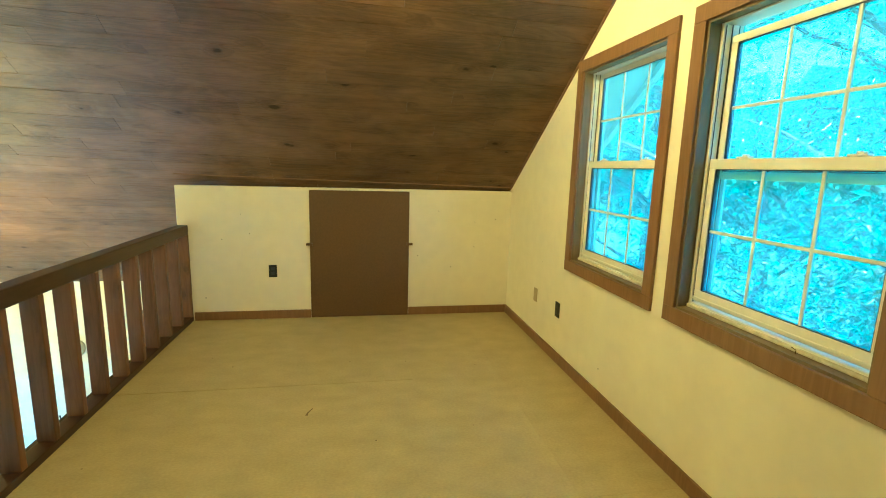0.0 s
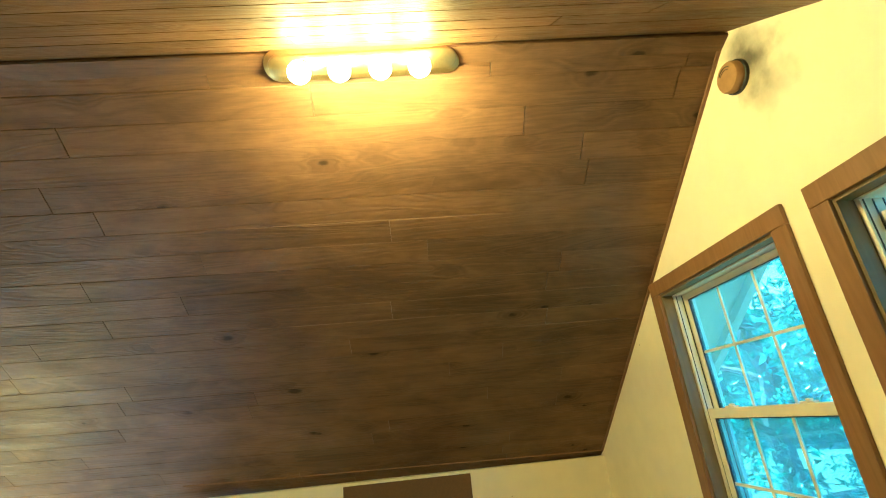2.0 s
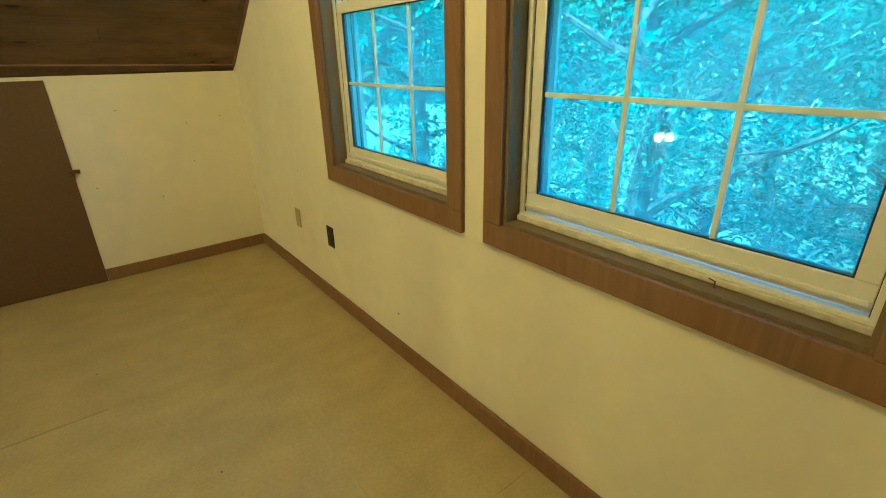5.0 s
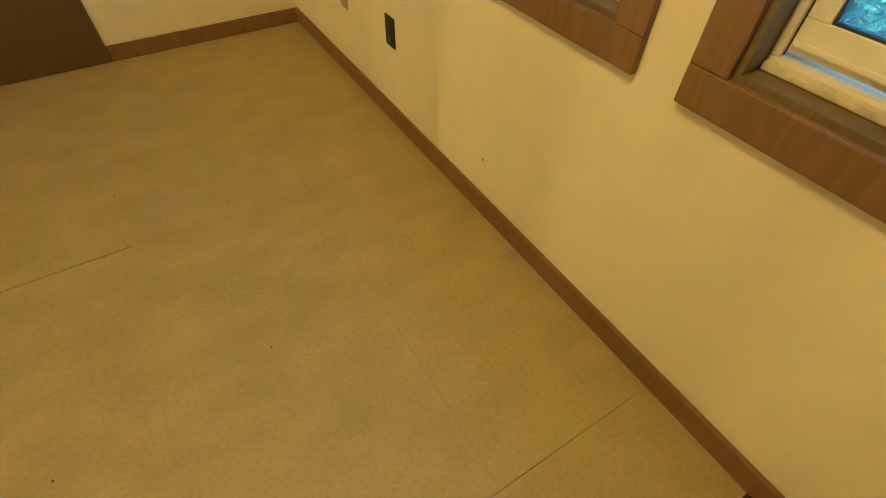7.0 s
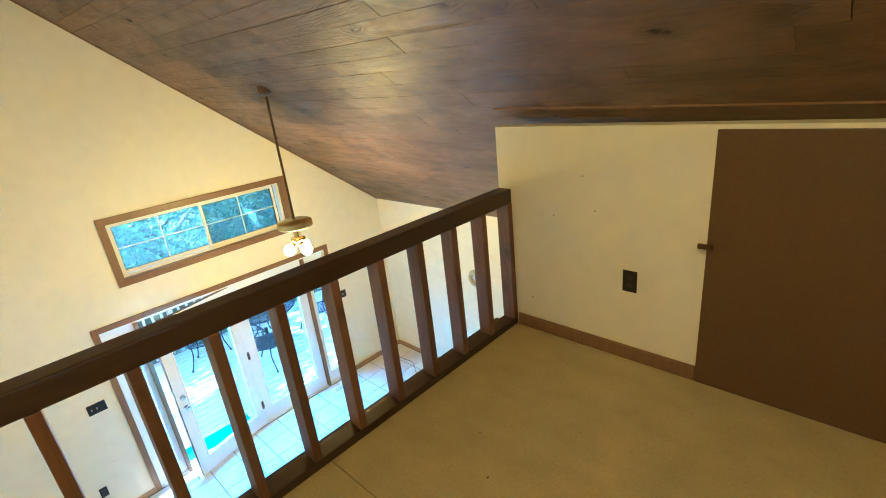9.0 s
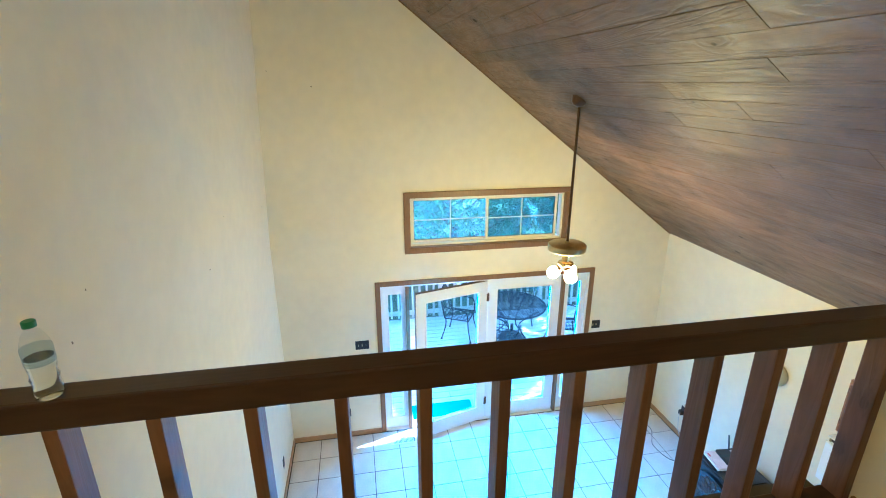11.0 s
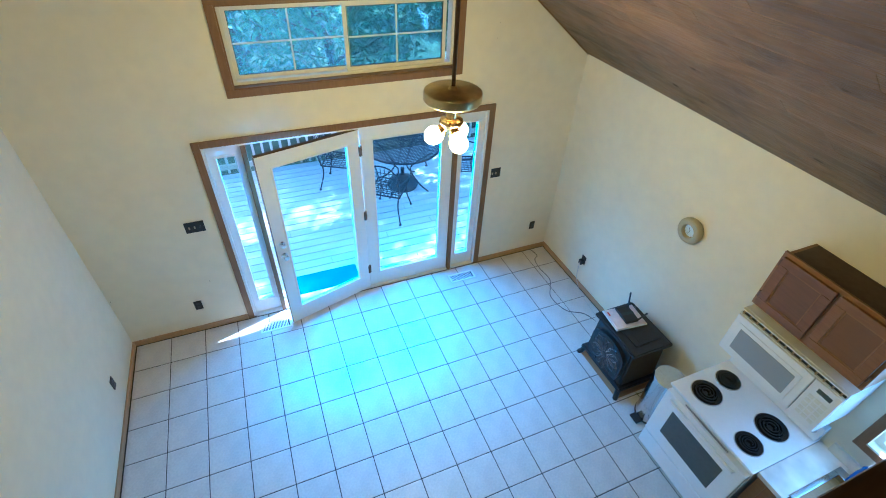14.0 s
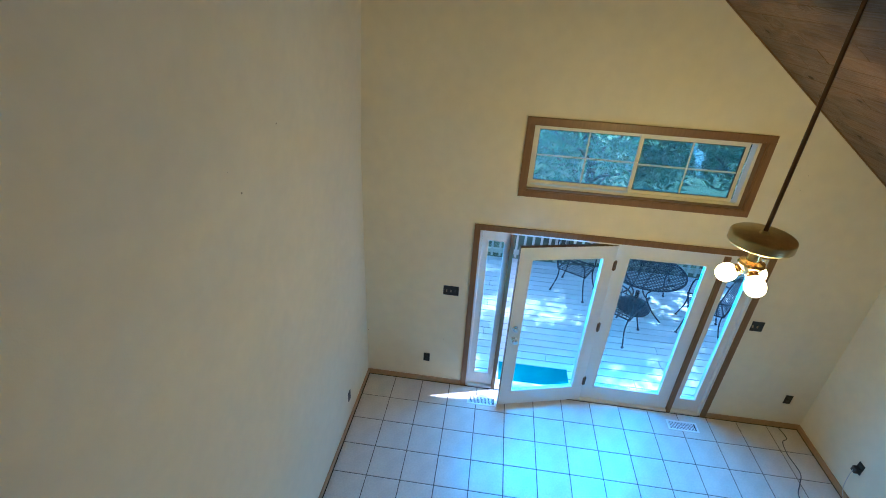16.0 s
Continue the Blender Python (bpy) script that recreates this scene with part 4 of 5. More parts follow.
# smoke detector near the peak of the east gable
sd = thing("smoke_detector", pose(0.0, -2.345, 2.69, 0, -90, 0), "aged tan round smoke detector on a sooty wall", "smoke detector")
bm = bmesh.new()
lathe(bm, [(0.066, 0.0), (0.066, 0.012), (0.062, 0.014)], seg=36)
part("base", bm, M_BLACK, sd, "dark mounting base", True)
M_TAN = mat("yellowed_plastic", (0.30, 0.17, 0.05), 0.5, var=0.1)
bm = bmesh.new()
lathe(bm, [(0.060, 0.0142), (0.060, 0.036), (0.055, 0.043), (0.03, 0.046), (0.004, 0.046)], seg=36)
part("cover", bm, M_TAN, sd, "", True)
for rr in (0.03, 0.04):
    bm = bmesh.new()
    tube(bm, [(rr * math.cos(q), rr * math.sin(q), 0.0455) for q in [radians(-50 + 10 * i) for i in range(11)]], 0.0018, 6)
    part("vent_slot", bm, M_BLACK, sd)

# ---------------------------------------------------------------- four-bulb bar light under the ridge
up_n = Vector((0, SLOPE, 1)).normalized()
yb = -2.325
bar = thing("bar_light", Matrix.Translation((-1.42, yb, roof(yb, -1.42) - 0.016)) @ Matrix(((1, 0, 0), (0, -up_n.z, -up_n.y), (0, up_n.y, -up_n.z))).to_4x4(), "antique brass bar light with four lit globe bulbs", "light fixture")
bm = bmesh.new()
def oval(r, z, half=0.315):
    return [bm.verts.new((math.copysign(half, math.cos(q)) + r * math.cos(q), r * math.sin(q), z)) for q in [2 * math.pi * (i + 0.5) / 32 for i in range(32)]]
rings = [oval(0.060, 0.0), oval(0.060, 0.006), oval(0.052, 0.012), oval(0.042, 0.016), oval(0.038, 0.03), oval(0.030, 0.034)]
for r0, r1 in zip(rings, rings[1:]):
    for i in range(32):
        bm.faces.new((r0[i], r0[(i + 1) % 32], r1[(i + 1) % 32], r1[i]))
bm.faces.new(rings[-1])
part("back_plate", bm, M_BRASS, bar, "", True)
for k, bx in enumerate((-0.225, -0.082, 0.065, 0.208)):
    bm = bmesh.new()
    lathe(bm, [(0.024, 0.034), (0.022, 0.05), (0.019, 0.07), (0.017, 0.075)], pose(bx, 0, 0), 20)
    sock = part("socket", bm, M_BRASS, bar, "", True)
    bm = bmesh.new()
    prof = [(0.014, 0.0755), (0.016, 0.085)] + [(0.041 * math.sin(q), 0.125 - 0.041 * math.cos(q)) for q in [radians(35 + 14.4 * i) for i in range(10)]]
    lathe(bm, prof, pose(bx, 0, 0), 24)
    gl = part("bulb", bm, M_BULB, bar, "lit globe bulb", True)
    gl.visible_shadow = False
    bulb_lamp("bulb_light", bar.matrix_world @ Vector((bx, 0, 0.125)), BAR_W, WARM, 0.04)

# ---------------------------------------------------------------- pendant in the great room
PX, PY = -5.125, -0.26
pz = roof(PY, PX)
pn = thing("pendant_light", pose(PX, PY, 0.475), "antique brass pendant with a flat disc and three lit bulbs", "pendant lamp")
bm = bmesh.new()
lathe(bm, [(0.058, 0.045), (0.058, 0.0), (0.05, -0.02), (0.028, -0.035), (0.012, -0.04)], pose(0, 0, pz - 0.475 - 0.012), 28)
part("canopy", bm, M_BRONZE, pn, "", True)
bm = bmesh.new()
tube(bm, [(0, 0, pz - 0.475 - 0.05), (0, 0, 0.012)], 0.0105, 12)
part("rod", bm, M_BRONZE, pn, "brown metal rod", True)
bm = bmesh.new()
lathe(bm, [(0.014, 0.02), (0.026, 0.004), (0.140, 0.0), (0.149, -0.006), (0.151, -0.012), (0.151, -0.052), (0.145, -0.059), (0.130, -0.060), (0.04, -0.05)], seg=48)
part("disc", bm, M_BRASS, pn, "", True)
bm = bmesh.new()
lathe(bm, [(0.044, -0.05), (0.044, -0.10), (0.032, -0.105), (0.032, -0.15), (0.060, -0.158), (0.066, -0.172), (0.058, -0.19), (0.036, -0.225), (0.008, -0.24)], seg=28)
part("hub", bm, M_BRIGHT, pn, "polished brass hub", True)
for k in range(3):
    turn = pose(0, 0, -0.205, 0, 0, 120 * k + 5) @ pose(0.022, 0, 0, 0, 127, 0)
    bm = bmesh.new()
    lathe(bm, [(0.02, 0.0), (0.026, 0.02), (0.034, 0.03), (0.034, 0.036)], turn, 20)
    part("socket", bm, M_BRIGHT, pn, "polished brass socket", True)
    bm = bmesh.new()
    lathe(bm, [(0.018, 0.0365), (0.024, 0.045)] + [(0.050 * math.sin(q), 0.086 - 0.054 * math.cos(q)) for q in [radians(40 + 14 * i) for i in range(10)]], turn, 24)
    gl = part("bulb", bm, M_BULB, pn, "lit frosted bulb", True)
    gl.visible_shadow = False
    bulb_lamp("bulb_light", pn.matrix_world @ (turn @ Vector((0, 0, 0.085))), PEND_W, WARM, 0.04)
# ---------------------------------------------------------------- water bottle on the railing
M_PET = glass("clear_plastic", (0.975, 0.985, 0.985))
M_WATER = mat("water", (0.97, 0.98, 0.98), 0.02, var=0.0)
M_WATER.node_tree.nodes["Principled BSDF"].inputs["Transmission Weight"].default_value = 1.0
M_WATER.node_tree.nodes["Principled BSDF"].inputs["IOR"].default_value = 1.33
M_GREEN = mat("green_plastic", (0.02, 0.16, 0.07), 0.4, var=0.05)
bt = thing("water_bottle", pose(-2.985, -2.685, 0.878), "clear half-full plastic water bottle with a green cap", "bottle")
bm = bmesh.new()
prof = [(0.027, 0.0), (0.031, 0.006), (0.032, 0.03), (0.029, 0.045), (0.032, 0.06), (0.029, 0.075), (0.032, 0.09), (0.0325, 0.135), (0.030, 0.155), (0.020, 0.180), (0.013, 0.190), (0.013, 0.196)]
lathe(bm, prof, seg=28)
part("body", bm, M_PET, bt, "", True)
bm = bmesh.new()
lathe(bm, [(0.026, 0.003), (0.0295, 0.008), (0.0305, 0.03), (0.0275, 0.045), (0.0305, 0.06), (0.0275, 0.075), (0.0305, 0.09), (0.0305, 0.115)], seg=28)
part("water", bm, M_WATER, bt, "clear water", True)
bm = bmesh.new()
lathe(bm, [(0.0328, 0.10), (0.0332, 0.101), (0.0332, 0.142), (0.0328, 0.143)], seg=28)
part("label", bm, glass("clear_label", (0.80, 0.88, 0.93)), bt, "pale blue clear label", True)
bm = bmesh.new()
lathe(bm, [(0.0145, 0.1965), (0.015, 0.198), (0.015, 0.211), (0.013, 0.213)], seg=24)
part("cap", bm, M_GREEN, bt, "green screw cap", True)

# tracery iron made lighter: the daylight sheen on the spokes is put into its colour
M_TRACE = mat("pale_sheen_iron", (0.18, 0.18, 0.19), 0.25, 0.7, var=0.15)
M_COIL = mat("glossy_black_coil", (0.012, 0.012, 0.013), 0.18, var=0.1)
# ---------------------------------------------------------------- pellet stove and what stands on it
st = thing("pellet_stove", pose(-4.975, 1.715, G), "black cast iron pellet stove with a fan-shaped glass door", "stove")
def taper(bm, x, y, z0, z1, k0, k1, bev=0.012):
    vs = box(bm, -x, x, -y, y, z0, z1)
    for v in vs:
        k = k0 if v.co.z < (z0 + z1) / 2 else k1
        v.co.x *= k
        v.co.y *= k
    if bev:
        bmesh.ops.bevel(bm, geom=list({e for v in vs for e in v.link_edges}), offset=bev, segments=2, affect="EDGES")
bm = bmesh.new()
taper(bm, 0.27, 0.22, 0.13, 0.59, 1.0, 0.93, 0.02)
part("body", bm, M_IRON, st)
bm = bmesh.new()
taper(bm, 0.315, 0.255, 0.10, 0.135, 1.0, 0.95)
part("base_shelf", bm, M_IRON, st)
bm = bmesh.new()
taper(bm, 0.30, 0.235, 0.592, 0.625, 1.0, 0.96)
part("top_plate", bm, M_IRON, st)
boxes("raised_lid", [(-0.20, 0.20, -0.14, 0.17, 0.6255, 0.636)], M_IRON, st, bevel=0.004)
for k in range(12):
    boxes("grate_slot", [(-0.02 + 0.016 * k, -0.012 + 0.016 * k, -0.08, 0.06, 0.6365, 0.638)], M_BLACK, st)
for sx in (-1, 1):
    for sy in (-1, 1):
        bm = bmesh.new()
        x, y = sx * 0.27, sy * 0.21
        tube(bm, [(x, y, 0.11), (x + sx * 0.012, y + sy * 0.012, 0.07), (x + sx * 0.02, y + sy * 0.02, 0.03), (x + sx * 0.035, y + sy * 0.035, 0.008), (x + sx * 0.035, y + sy * 0.035, 0.0)], 0.026, 10)
        part("leg", bm, M_IRON, st, "", True)
bm = bmesh.new()
arch = [(-0.20, 0.165), (0.20, 0.165), (0.225, 0.26), (0.225, 0.42)] + [(0.225 * math.cos(q), 0.42 + 0.14 * math.sin(q)) for q in [radians(15 * i) for i in range(1, 12)]] + [(-0.225, 0.42), (-0.225, 0.26)]
prism(bm, arch, "y", -0.245, -0.205)
sdoor = part("door", bm, M_IRON, st)
# black pane: the dark of the stove's interior is put into its colour
bm = bmesh.new()
prism(bm, [(x * 0.88, 0.36 + (z - 0.36) * 0.88) for x, z in arch], "y", -0.249, -0.2455)
part("door_glass", bm, M_BLACK, sdoor, "stove glass, black for the dark interior")
for k in range(13):
    q = radians(27.7 * k)
    bm = bmesh.new()
    c = Vector((0, -0.252, 0.34))
    d = Vector((math.cos(q), 0, math.sin(q)))
    n = Vector((-math.sin(q), 0, math.cos(q)))
    ln = 0.165 if 40 < (k * 27.7) % 180 < 140 else 0.15
    pts = [c + d * (0.035 + ln * f) + n * (0.026 * math.sin(math.pi * f) * (1 + f)) for f in [i / 8 for i in range(9)]]
    pts += [c + d * (0.035 + ln * f) - n * (0.026 * math.sin(math.pi * f) * (1 + f)) for f in [i / 8 for i in range(7, -1, -1)]]
    tube(bm, pts, 0.006, 6)
    part("tracery", bm, M_TRACE, sdoor)
bm = bmesh.new()
lathe(bm, [(0.034, 0), (0.034, 0.008), (0.01, 0.012)], pose(0, -0.249, 0.34, 90, 0, 0), 20)
part("boss", bm, M_IRON, sdoor, "", True)
tagged(boxes("stove_pad", [(-5.26, -4.66, 1.48, 2.0, G + 0.0005, G + 0.004)], M_OAK), "thin oak-coloured strip under the stove", "floor pad")

bk = thing("stack_of_mail", pose(-5.10, 1.70, G + 0.6365, 0, 0, -6), "white booklets and papers stacked on the stove", "papers")
boxes("booklet", [(-0.13, 0.13, -0.17, 0.17, 0, 0.012)], M_WHITE, bk, bevel=0.002)
boxes("booklet", [(-0.12, 0.125, -0.155, 0.16, 0.0125, 0.022)], mat("pale_pink_paper", (0.72, 0.60, 0.58), 0.6), bk, "pale pink booklet", bevel=0.002)
boxes("printed_bar", [(-0.09, -0.045, -0.145, -0.128, 0.0225, 0.0228)], mat("red_print", (0.55, 0.06, 0.05), 0.6), bk, "red printed bar")
rt = thing("wifi_router", pose(-5.105, 1.72, G + 0.6365 + 0.0235, 0, 0, -6), "black router with two upright antennas", "router")
boxes("case", [(-0.10, 0.10, -0.07, 0.07, 0, 0.032)], M_BLACK, rt, bevel=0.012)
boxes("glossy_strip", [(-0.016, 0.016, -0.068, 0.068, 0.0322, 0.034)], M_DARKGLASS, rt, "glossy grey strip")
for sx, lean in ((-1, -14), (1, 22)):
    bm = bmesh.new()
    box(bm, -0.008, 0.008, -0.005, 0.005, 0, 0.17, 0.003)
    part("antenna", bm, M_BLACK, rt, at=pose(sx * 0.085, 0.072, 0.016, 0, lean, 0))
bm = bmesh.new()
line = [(-5.10, 1.84, G + 0.655), (-5.22, 1.93, G + 0.60), (-5.34, 1.96, G + 0.30), (-5.42, 1.95, G + 0.02), (-5.70, 1.85, G + 0.006), (-5.83, 1.67, G + 0.006), (-6.07, 1.62, G + 0.006), (-6.22, 1.70, G + 0.006), (-6.36, 1.775, G + 0.006), (-6.58, 1.76, G + 0.006), (-6.74, 1.79, G + 0.006), (-6.80, 1.86, G + 0.006), (-6.94, 1.84, G + 0.006)]
def smooth_line(p, n=6):
    p = [Vector(q) for q in p]
    out = []
    for i in range(len(p) - 1):
        a, b, c, d = p[max(i - 1, 0)], p[i], p[i + 1], p[min(i + 2, len(p) - 1)]
        for k in range(n):
            t = k / n
            out.append(0.5 * ((2 * b) + (c - a) * t + (2 * a - 5 * b + 4 * c - d) * t * t + (3 * b - a - 3 * c + d) * t ** 3))
    return out + [p[-1]]
tube(bm, smooth_line(line), 0.0045, 6)
tagged(part("network_cable", bm, mat("grey_cable", (0.10, 0.10, 0.11), 0.5), None, "", True), "grey cable looping over the tiles to the router", "cable")
bm = bmesh.new()
tube(bm, smooth_line([(-6.18, YN - 0.05, -2.27), (-6.17, YN - 0.055, -2.4), (-6.14, YN - 0.05, G + 0.1), (-6.0, YN - 0.06, G + 0.012), (-5.7, YN - 0.1, G + 0.006), (-5.45, YN - 0.1, G + 0.006), (-5.25, YN - 0.08, G + 0.2)]), 0.003, 6)
tagged(part("power_cord", bm, mat("white_cord", (0.5, 0.5, 0.5), 0.5), None, "", True), "thin pale power cord hanging from the outlet", "cable")

# ---------------------------------------------------------------- step can
cn = thing("step_can", pose(-4.42, 1.68, G), "shiny stainless steel pedal bin beside the range", "trash can")
bm = bmesh.new()
lathe(bm, [(0.138, 0.0), (0.140, 0.012), (0.140, 0.02)], seg=40)
part("base_ring", bm, M_BLACK, cn, "black plastic base", True)
bm = bmesh.new()
lathe(bm, [(0.136, 0.0205), (0.136, 0.555)], seg=40)
part("body", bm, M_STEEL, cn, "", True)
bm = bmesh.new()
lathe(bm, [(0.139, 0.556), (0.140, 0.572), (0.134, 0.582), (0.05, 0.590), (0.004, 0.591)], seg=40)
part("lid", bm, M_STEEL, cn, "", True)
boxes("pedal", [(-0.05, 0.05, -0.205, -0.135, 0.012, 0.03)], M_BLACK, cn, "black pedal", bevel=0.006)

# ---------------------------------------------------------------- range
rg = thing("electric_range", pose(-3.868, 1.72, G), "white electric range with four black coil burners", "stove")
boxes("body", [(-0.38, 0.38, -0.30, 0.335, 0.02, 0.885)], M_ENAMEL, rg, bevel=0.004)
boxes("cooktop", [(-0.385, 0.385, -0.345, 0.335, 0.886, 0.912)], M_ENAMEL, rg, bevel=0.008)
rd = boxes("oven_door", [(-0.375, 0.375, -0.355, -0.301, 0.26, 0.84)], M_ENAMEL, rg, bevel=0.008)
boxes("oven_window", [(-0.25, 0.25, -0.358, -0.354, 0.40, 0.70)], M_DARKGLASS, rd, "dark oven window", bevel=0.001)
bm = bmesh.new()
tube(bm, [(-0.30, -0.356, 0.79), (-0.30, -0.375, 0.79), (0.30, -0.375, 0.79), (0.30, -0.356, 0.79)], 0.012, 10)
part("handle", bm, M_ENAMEL, rd, "white door handle", True)
for k in range(30):
    boxes("vent_slot", [(-0.20 + 0.0135 * k, -0.193 + 0.0135 * k, -0.3465, -0.3445, 0.853, 0.875)], M_BLACK, rg)
boxes("drawer", [(-0.375, 0.375, -0.352, -0.301, 0.06, 0.25)], M_ENAMEL, rg, bevel=0.008)
for bx, by, br in ((-0.21, -0.15, 0.098), (-0.235, 0.105, 0.078), (0.185, 0.075, 0.098), (0.215, -0.19, 0.078)):
    bm = bmesh.new()
    lathe(bm, [(br + 0.014, 0.9125), (br + 0.014, 0.917), (br + 0.004, 0.918), (br - 0.006, 0.9128), (0.01, 0.9126)], pose(bx, by, 0), 36)
    bn = part("burner_pan", bm, M_COIL, rg, "black drip pan", True)
    bm = bmesh.new()
    n = 110
    tube(bm, [((0.02 + (br - 0.028) * i / n) * math.cos(i * 0.17) + bx, (0.02 + (br - 0.028) * i / n) * math.sin(i * 0.17) + by, 0.9215) for i in range(n + 1)], 0.0076, 6)
    part("coil", bm, M_COIL, bn, "", True)
    bm = bmesh.new()
    lathe(bm, [(br + 0.021, 0.9122), (br + 0.019, 0.9165), (br + 0.0145, 0.9165)], pose(bx, by, 0), 36, False)
    part("trim_ring", bm, M_CHROME, bn, "thin chrome ring", True)
boxes("backguard", [(-0.38, 0.38, 0.27, 0.335, 0.913, 1.07)], M_ENAMEL, rg, bevel=0.01)
for kx in (-0.33, -0.26, 0.26, 0.33):
    bm = bmesh.new()
    lathe(bm, [(0.02, 0), (0.018, 0.02), (0.012, 0.024)], pose(kx, 0.27, 1.0, 90, 0, 0), 18)
    part("knob", bm, M_STEEL, rg, "grey control knob", True)

# ---------------------------------------------------------------- microwave and cabinet over the range
mw = thing("microwave", pose(-3.868, YN, -1.385), "white over-the-range microwave under a wall cabinet", "microwave")
boxes("case", [(-0.38, 0.38, -0.36, -0.001, 0.0, 0.42)], M_ENAMEL, mw, bevel=0.004)
md = boxes("door", [(-0.378, 0.20, -0.392, -0.361, 0.012, 0.365)], M_ENAMEL, mw, bevel=0.008)
boxes("window_rim", [(-0.335, 0.15, -0.396, -0.391, 0.05, 0.31)], M_ENAMEL, md, bevel=0.002)
boxes("window", [(-0.305, 0.12, -0.3985, -0.3965, 0.085, 0.275)], mat("grey_mesh_window", (0.30, 0.32, 0.33), 0.25, var=0.05, scale=200), md, "grey mesh window")
boxes("control_panel", [(0.204, 0.378, -0.388, -0.361, 0.012, 0.365)], M_ENAMEL, mw, bevel=0.006)
boxes("display", [(0.25, 0.34, -0.3895, -0.3885, 0.29, 0.325)], M_DARKGLASS, mw, "dark clock display")
for r in range(5):
    for c in range(3):
        boxes("button", [(0.232 + 0.042 * c, 0.265 + 0.042 * c, -0.3895, -0.3885, 0.06 + 0.04 * r, 0.088 + 0.04 * r)], M_PALE, mw)
boxes("vent_grille", [(-0.378, 0.378, -0.385, -0.361, 0.372, 0.378), (-0.378, 0.378, -0.385, -0.361, 0.41, 0.418)], M_ENAMEL, mw, bevel=0.002)
boxes("vent_gap", [(-0.37, 0.37, -0.37, -0.361, 0.379, 0.409)], M_BLACK, mw)
for k in range(14):
    boxes("vent_rib", [(-0.362 + 0.054 * k, -0.352 + 0.054 * k, -0.383, -0.371, 0.379, 0.409)], M_BEIGE, mw)

cb = thing("wall_cabinet", pose(-3.868, YN, -0.93), "reddish brown two-door wall cabinet with a dusty top", "cabinet")
boxes("body", [(-0.385, 0.385, -0.30, -0.001, 0.0, 0.44)], M_CABEDGE, cb)
boxes("top_board", [(-0.36, 0.36, -0.285, -0.012, 0.4405, 0.446)], M_DARKWOOD, cb, "dusty dark top board")
boxes("face_frame", [(-0.385, 0.385, -0.32, -0.3005, 0.0, 0.04), (-0.385, 0.385, -0.32, -0.3005, 0.425, 0.468), (-0.385, -0.345, -0.32, -0.3005, 0.04, 0.425),
                     (0.345, 0.385, -0.32, -0.3005, 0.04, 0.425), (-0.02, 0.02, -0.32, -0.3005, 0.04, 0.425)], M_CABEDGE, cb, bevel=0.002)
for sx in (-1, 1):
    x0, x1 = sorted((sx * 0.012, sx * 0.362))
    dd = boxes("door", [(x0, x1, -0.342, -0.3205, 0.02, 0.082), (x0, x1, -0.342, -0.3205, 0.378, 0.44), (x0, x0 + 0.062, -0.342, -0.3205, 0.082, 0.378), (x1 - 0.062, x1, -0.342, -0.3205, 0.082, 0.378)], M_CAB, cb, bevel=0.004)
    boxes("door_panel", [(x0 + 0.062, x1 - 0.062, -0.333, -0.3225, 0.082, 0.378)], M_CABPANEL, dd, "flat recessed centre panel")
    boxes("panel_bead", [(x0 + 0.062, x1 - 0.062, -0.338, -0.333, 0.082, 0.090), (x0 + 0.062, x1 - 0.062, -0.338, -0.333, 0.370, 0.378), (x0 + 0.062, x0 + 0.070, -0.338, -0.333, 0.090, 0.370), (x1 - 0.070, x1 - 0.062, -0.338, -0.333, 0.090, 0.370)], M_CABEDGE, dd, "worn light bead", bevel=0.002)
    for hz in (0.08, 0.36):
        boxes("hinge", [(sx * 0.366 - 0.006, sx * 0.366 + 0.006, -0.336, -0.321, hz, hz + 0.045)], M_BRONZE, dd, "dark hinge")

# ---------------------------------------------------------------- counter with a sink, beside the range
ct = thing("base_cabinet", pose(-2.2, 1.74, G), "brown wooden base cabinet under the counter", "cabinet")
boxes("body", [(-1.27, 1.22, -0.27, 0.315, 0.1, 0.865)], M_CABEDGE, ct)
boxes("toe_kick", [(-1.27, 1.22, -0.21, 0.315, 0.0, 0.099)], M_BLACK, ct)
for k in range(4):
    dd = boxes("door", [(-1.2 + 0.605 * k, -0.62 + 0.605 * k, -0.292, -0.2705, 0.13, 0.84)], M_CAB, ct, bevel=0.005)
    boxes("door_panel", [(-1.13 + 0.605 * k, -0.69 + 0.605 * k, -0.297, -0.2925, 0.2, 0.77)], M_CAB, dd, bevel=0.003)
wt = thing("worktop", pose(-2.2, 1.74, G), "worn cream laminate kitchen worktop with stains", "countertop")
M_LAM = mat("worn_cream_laminate", (0.66, 0.62, 0.52), 0.4, var=0.12, scale=6, broad=3)
boxes("slab", [(-1.279, -1.08, -0.31, 0.318, 0.866, 0.905), (-0.40, 1.22, -0.31, 0.318, 0.866, 0.905), (-1.08, -0.40, -0.31, -0.235, 0.866, 0.905), (-1.08, -0.40, 0.24, 0.318, 0.866, 0.905)], M_LAM, wt)
sk = thing("kitchen_sink", pose(-2.94, 1.742, G), "stainless steel sink set in the worktop", "sink")
boxes("rim", [(-0.36, 0.36, -0.26, -0.225, 0.9055, 0.911), (-0.36, 0.36, 0.19, 0.26, 0.9055, 0.911), (-0.36, -0.325, -0.225, 0.19, 0.9055, 0.911), (0.325, 0.36, -0.225, 0.19, 0.9055, 0.911)], M_STEEL, sk, bevel=0.002)
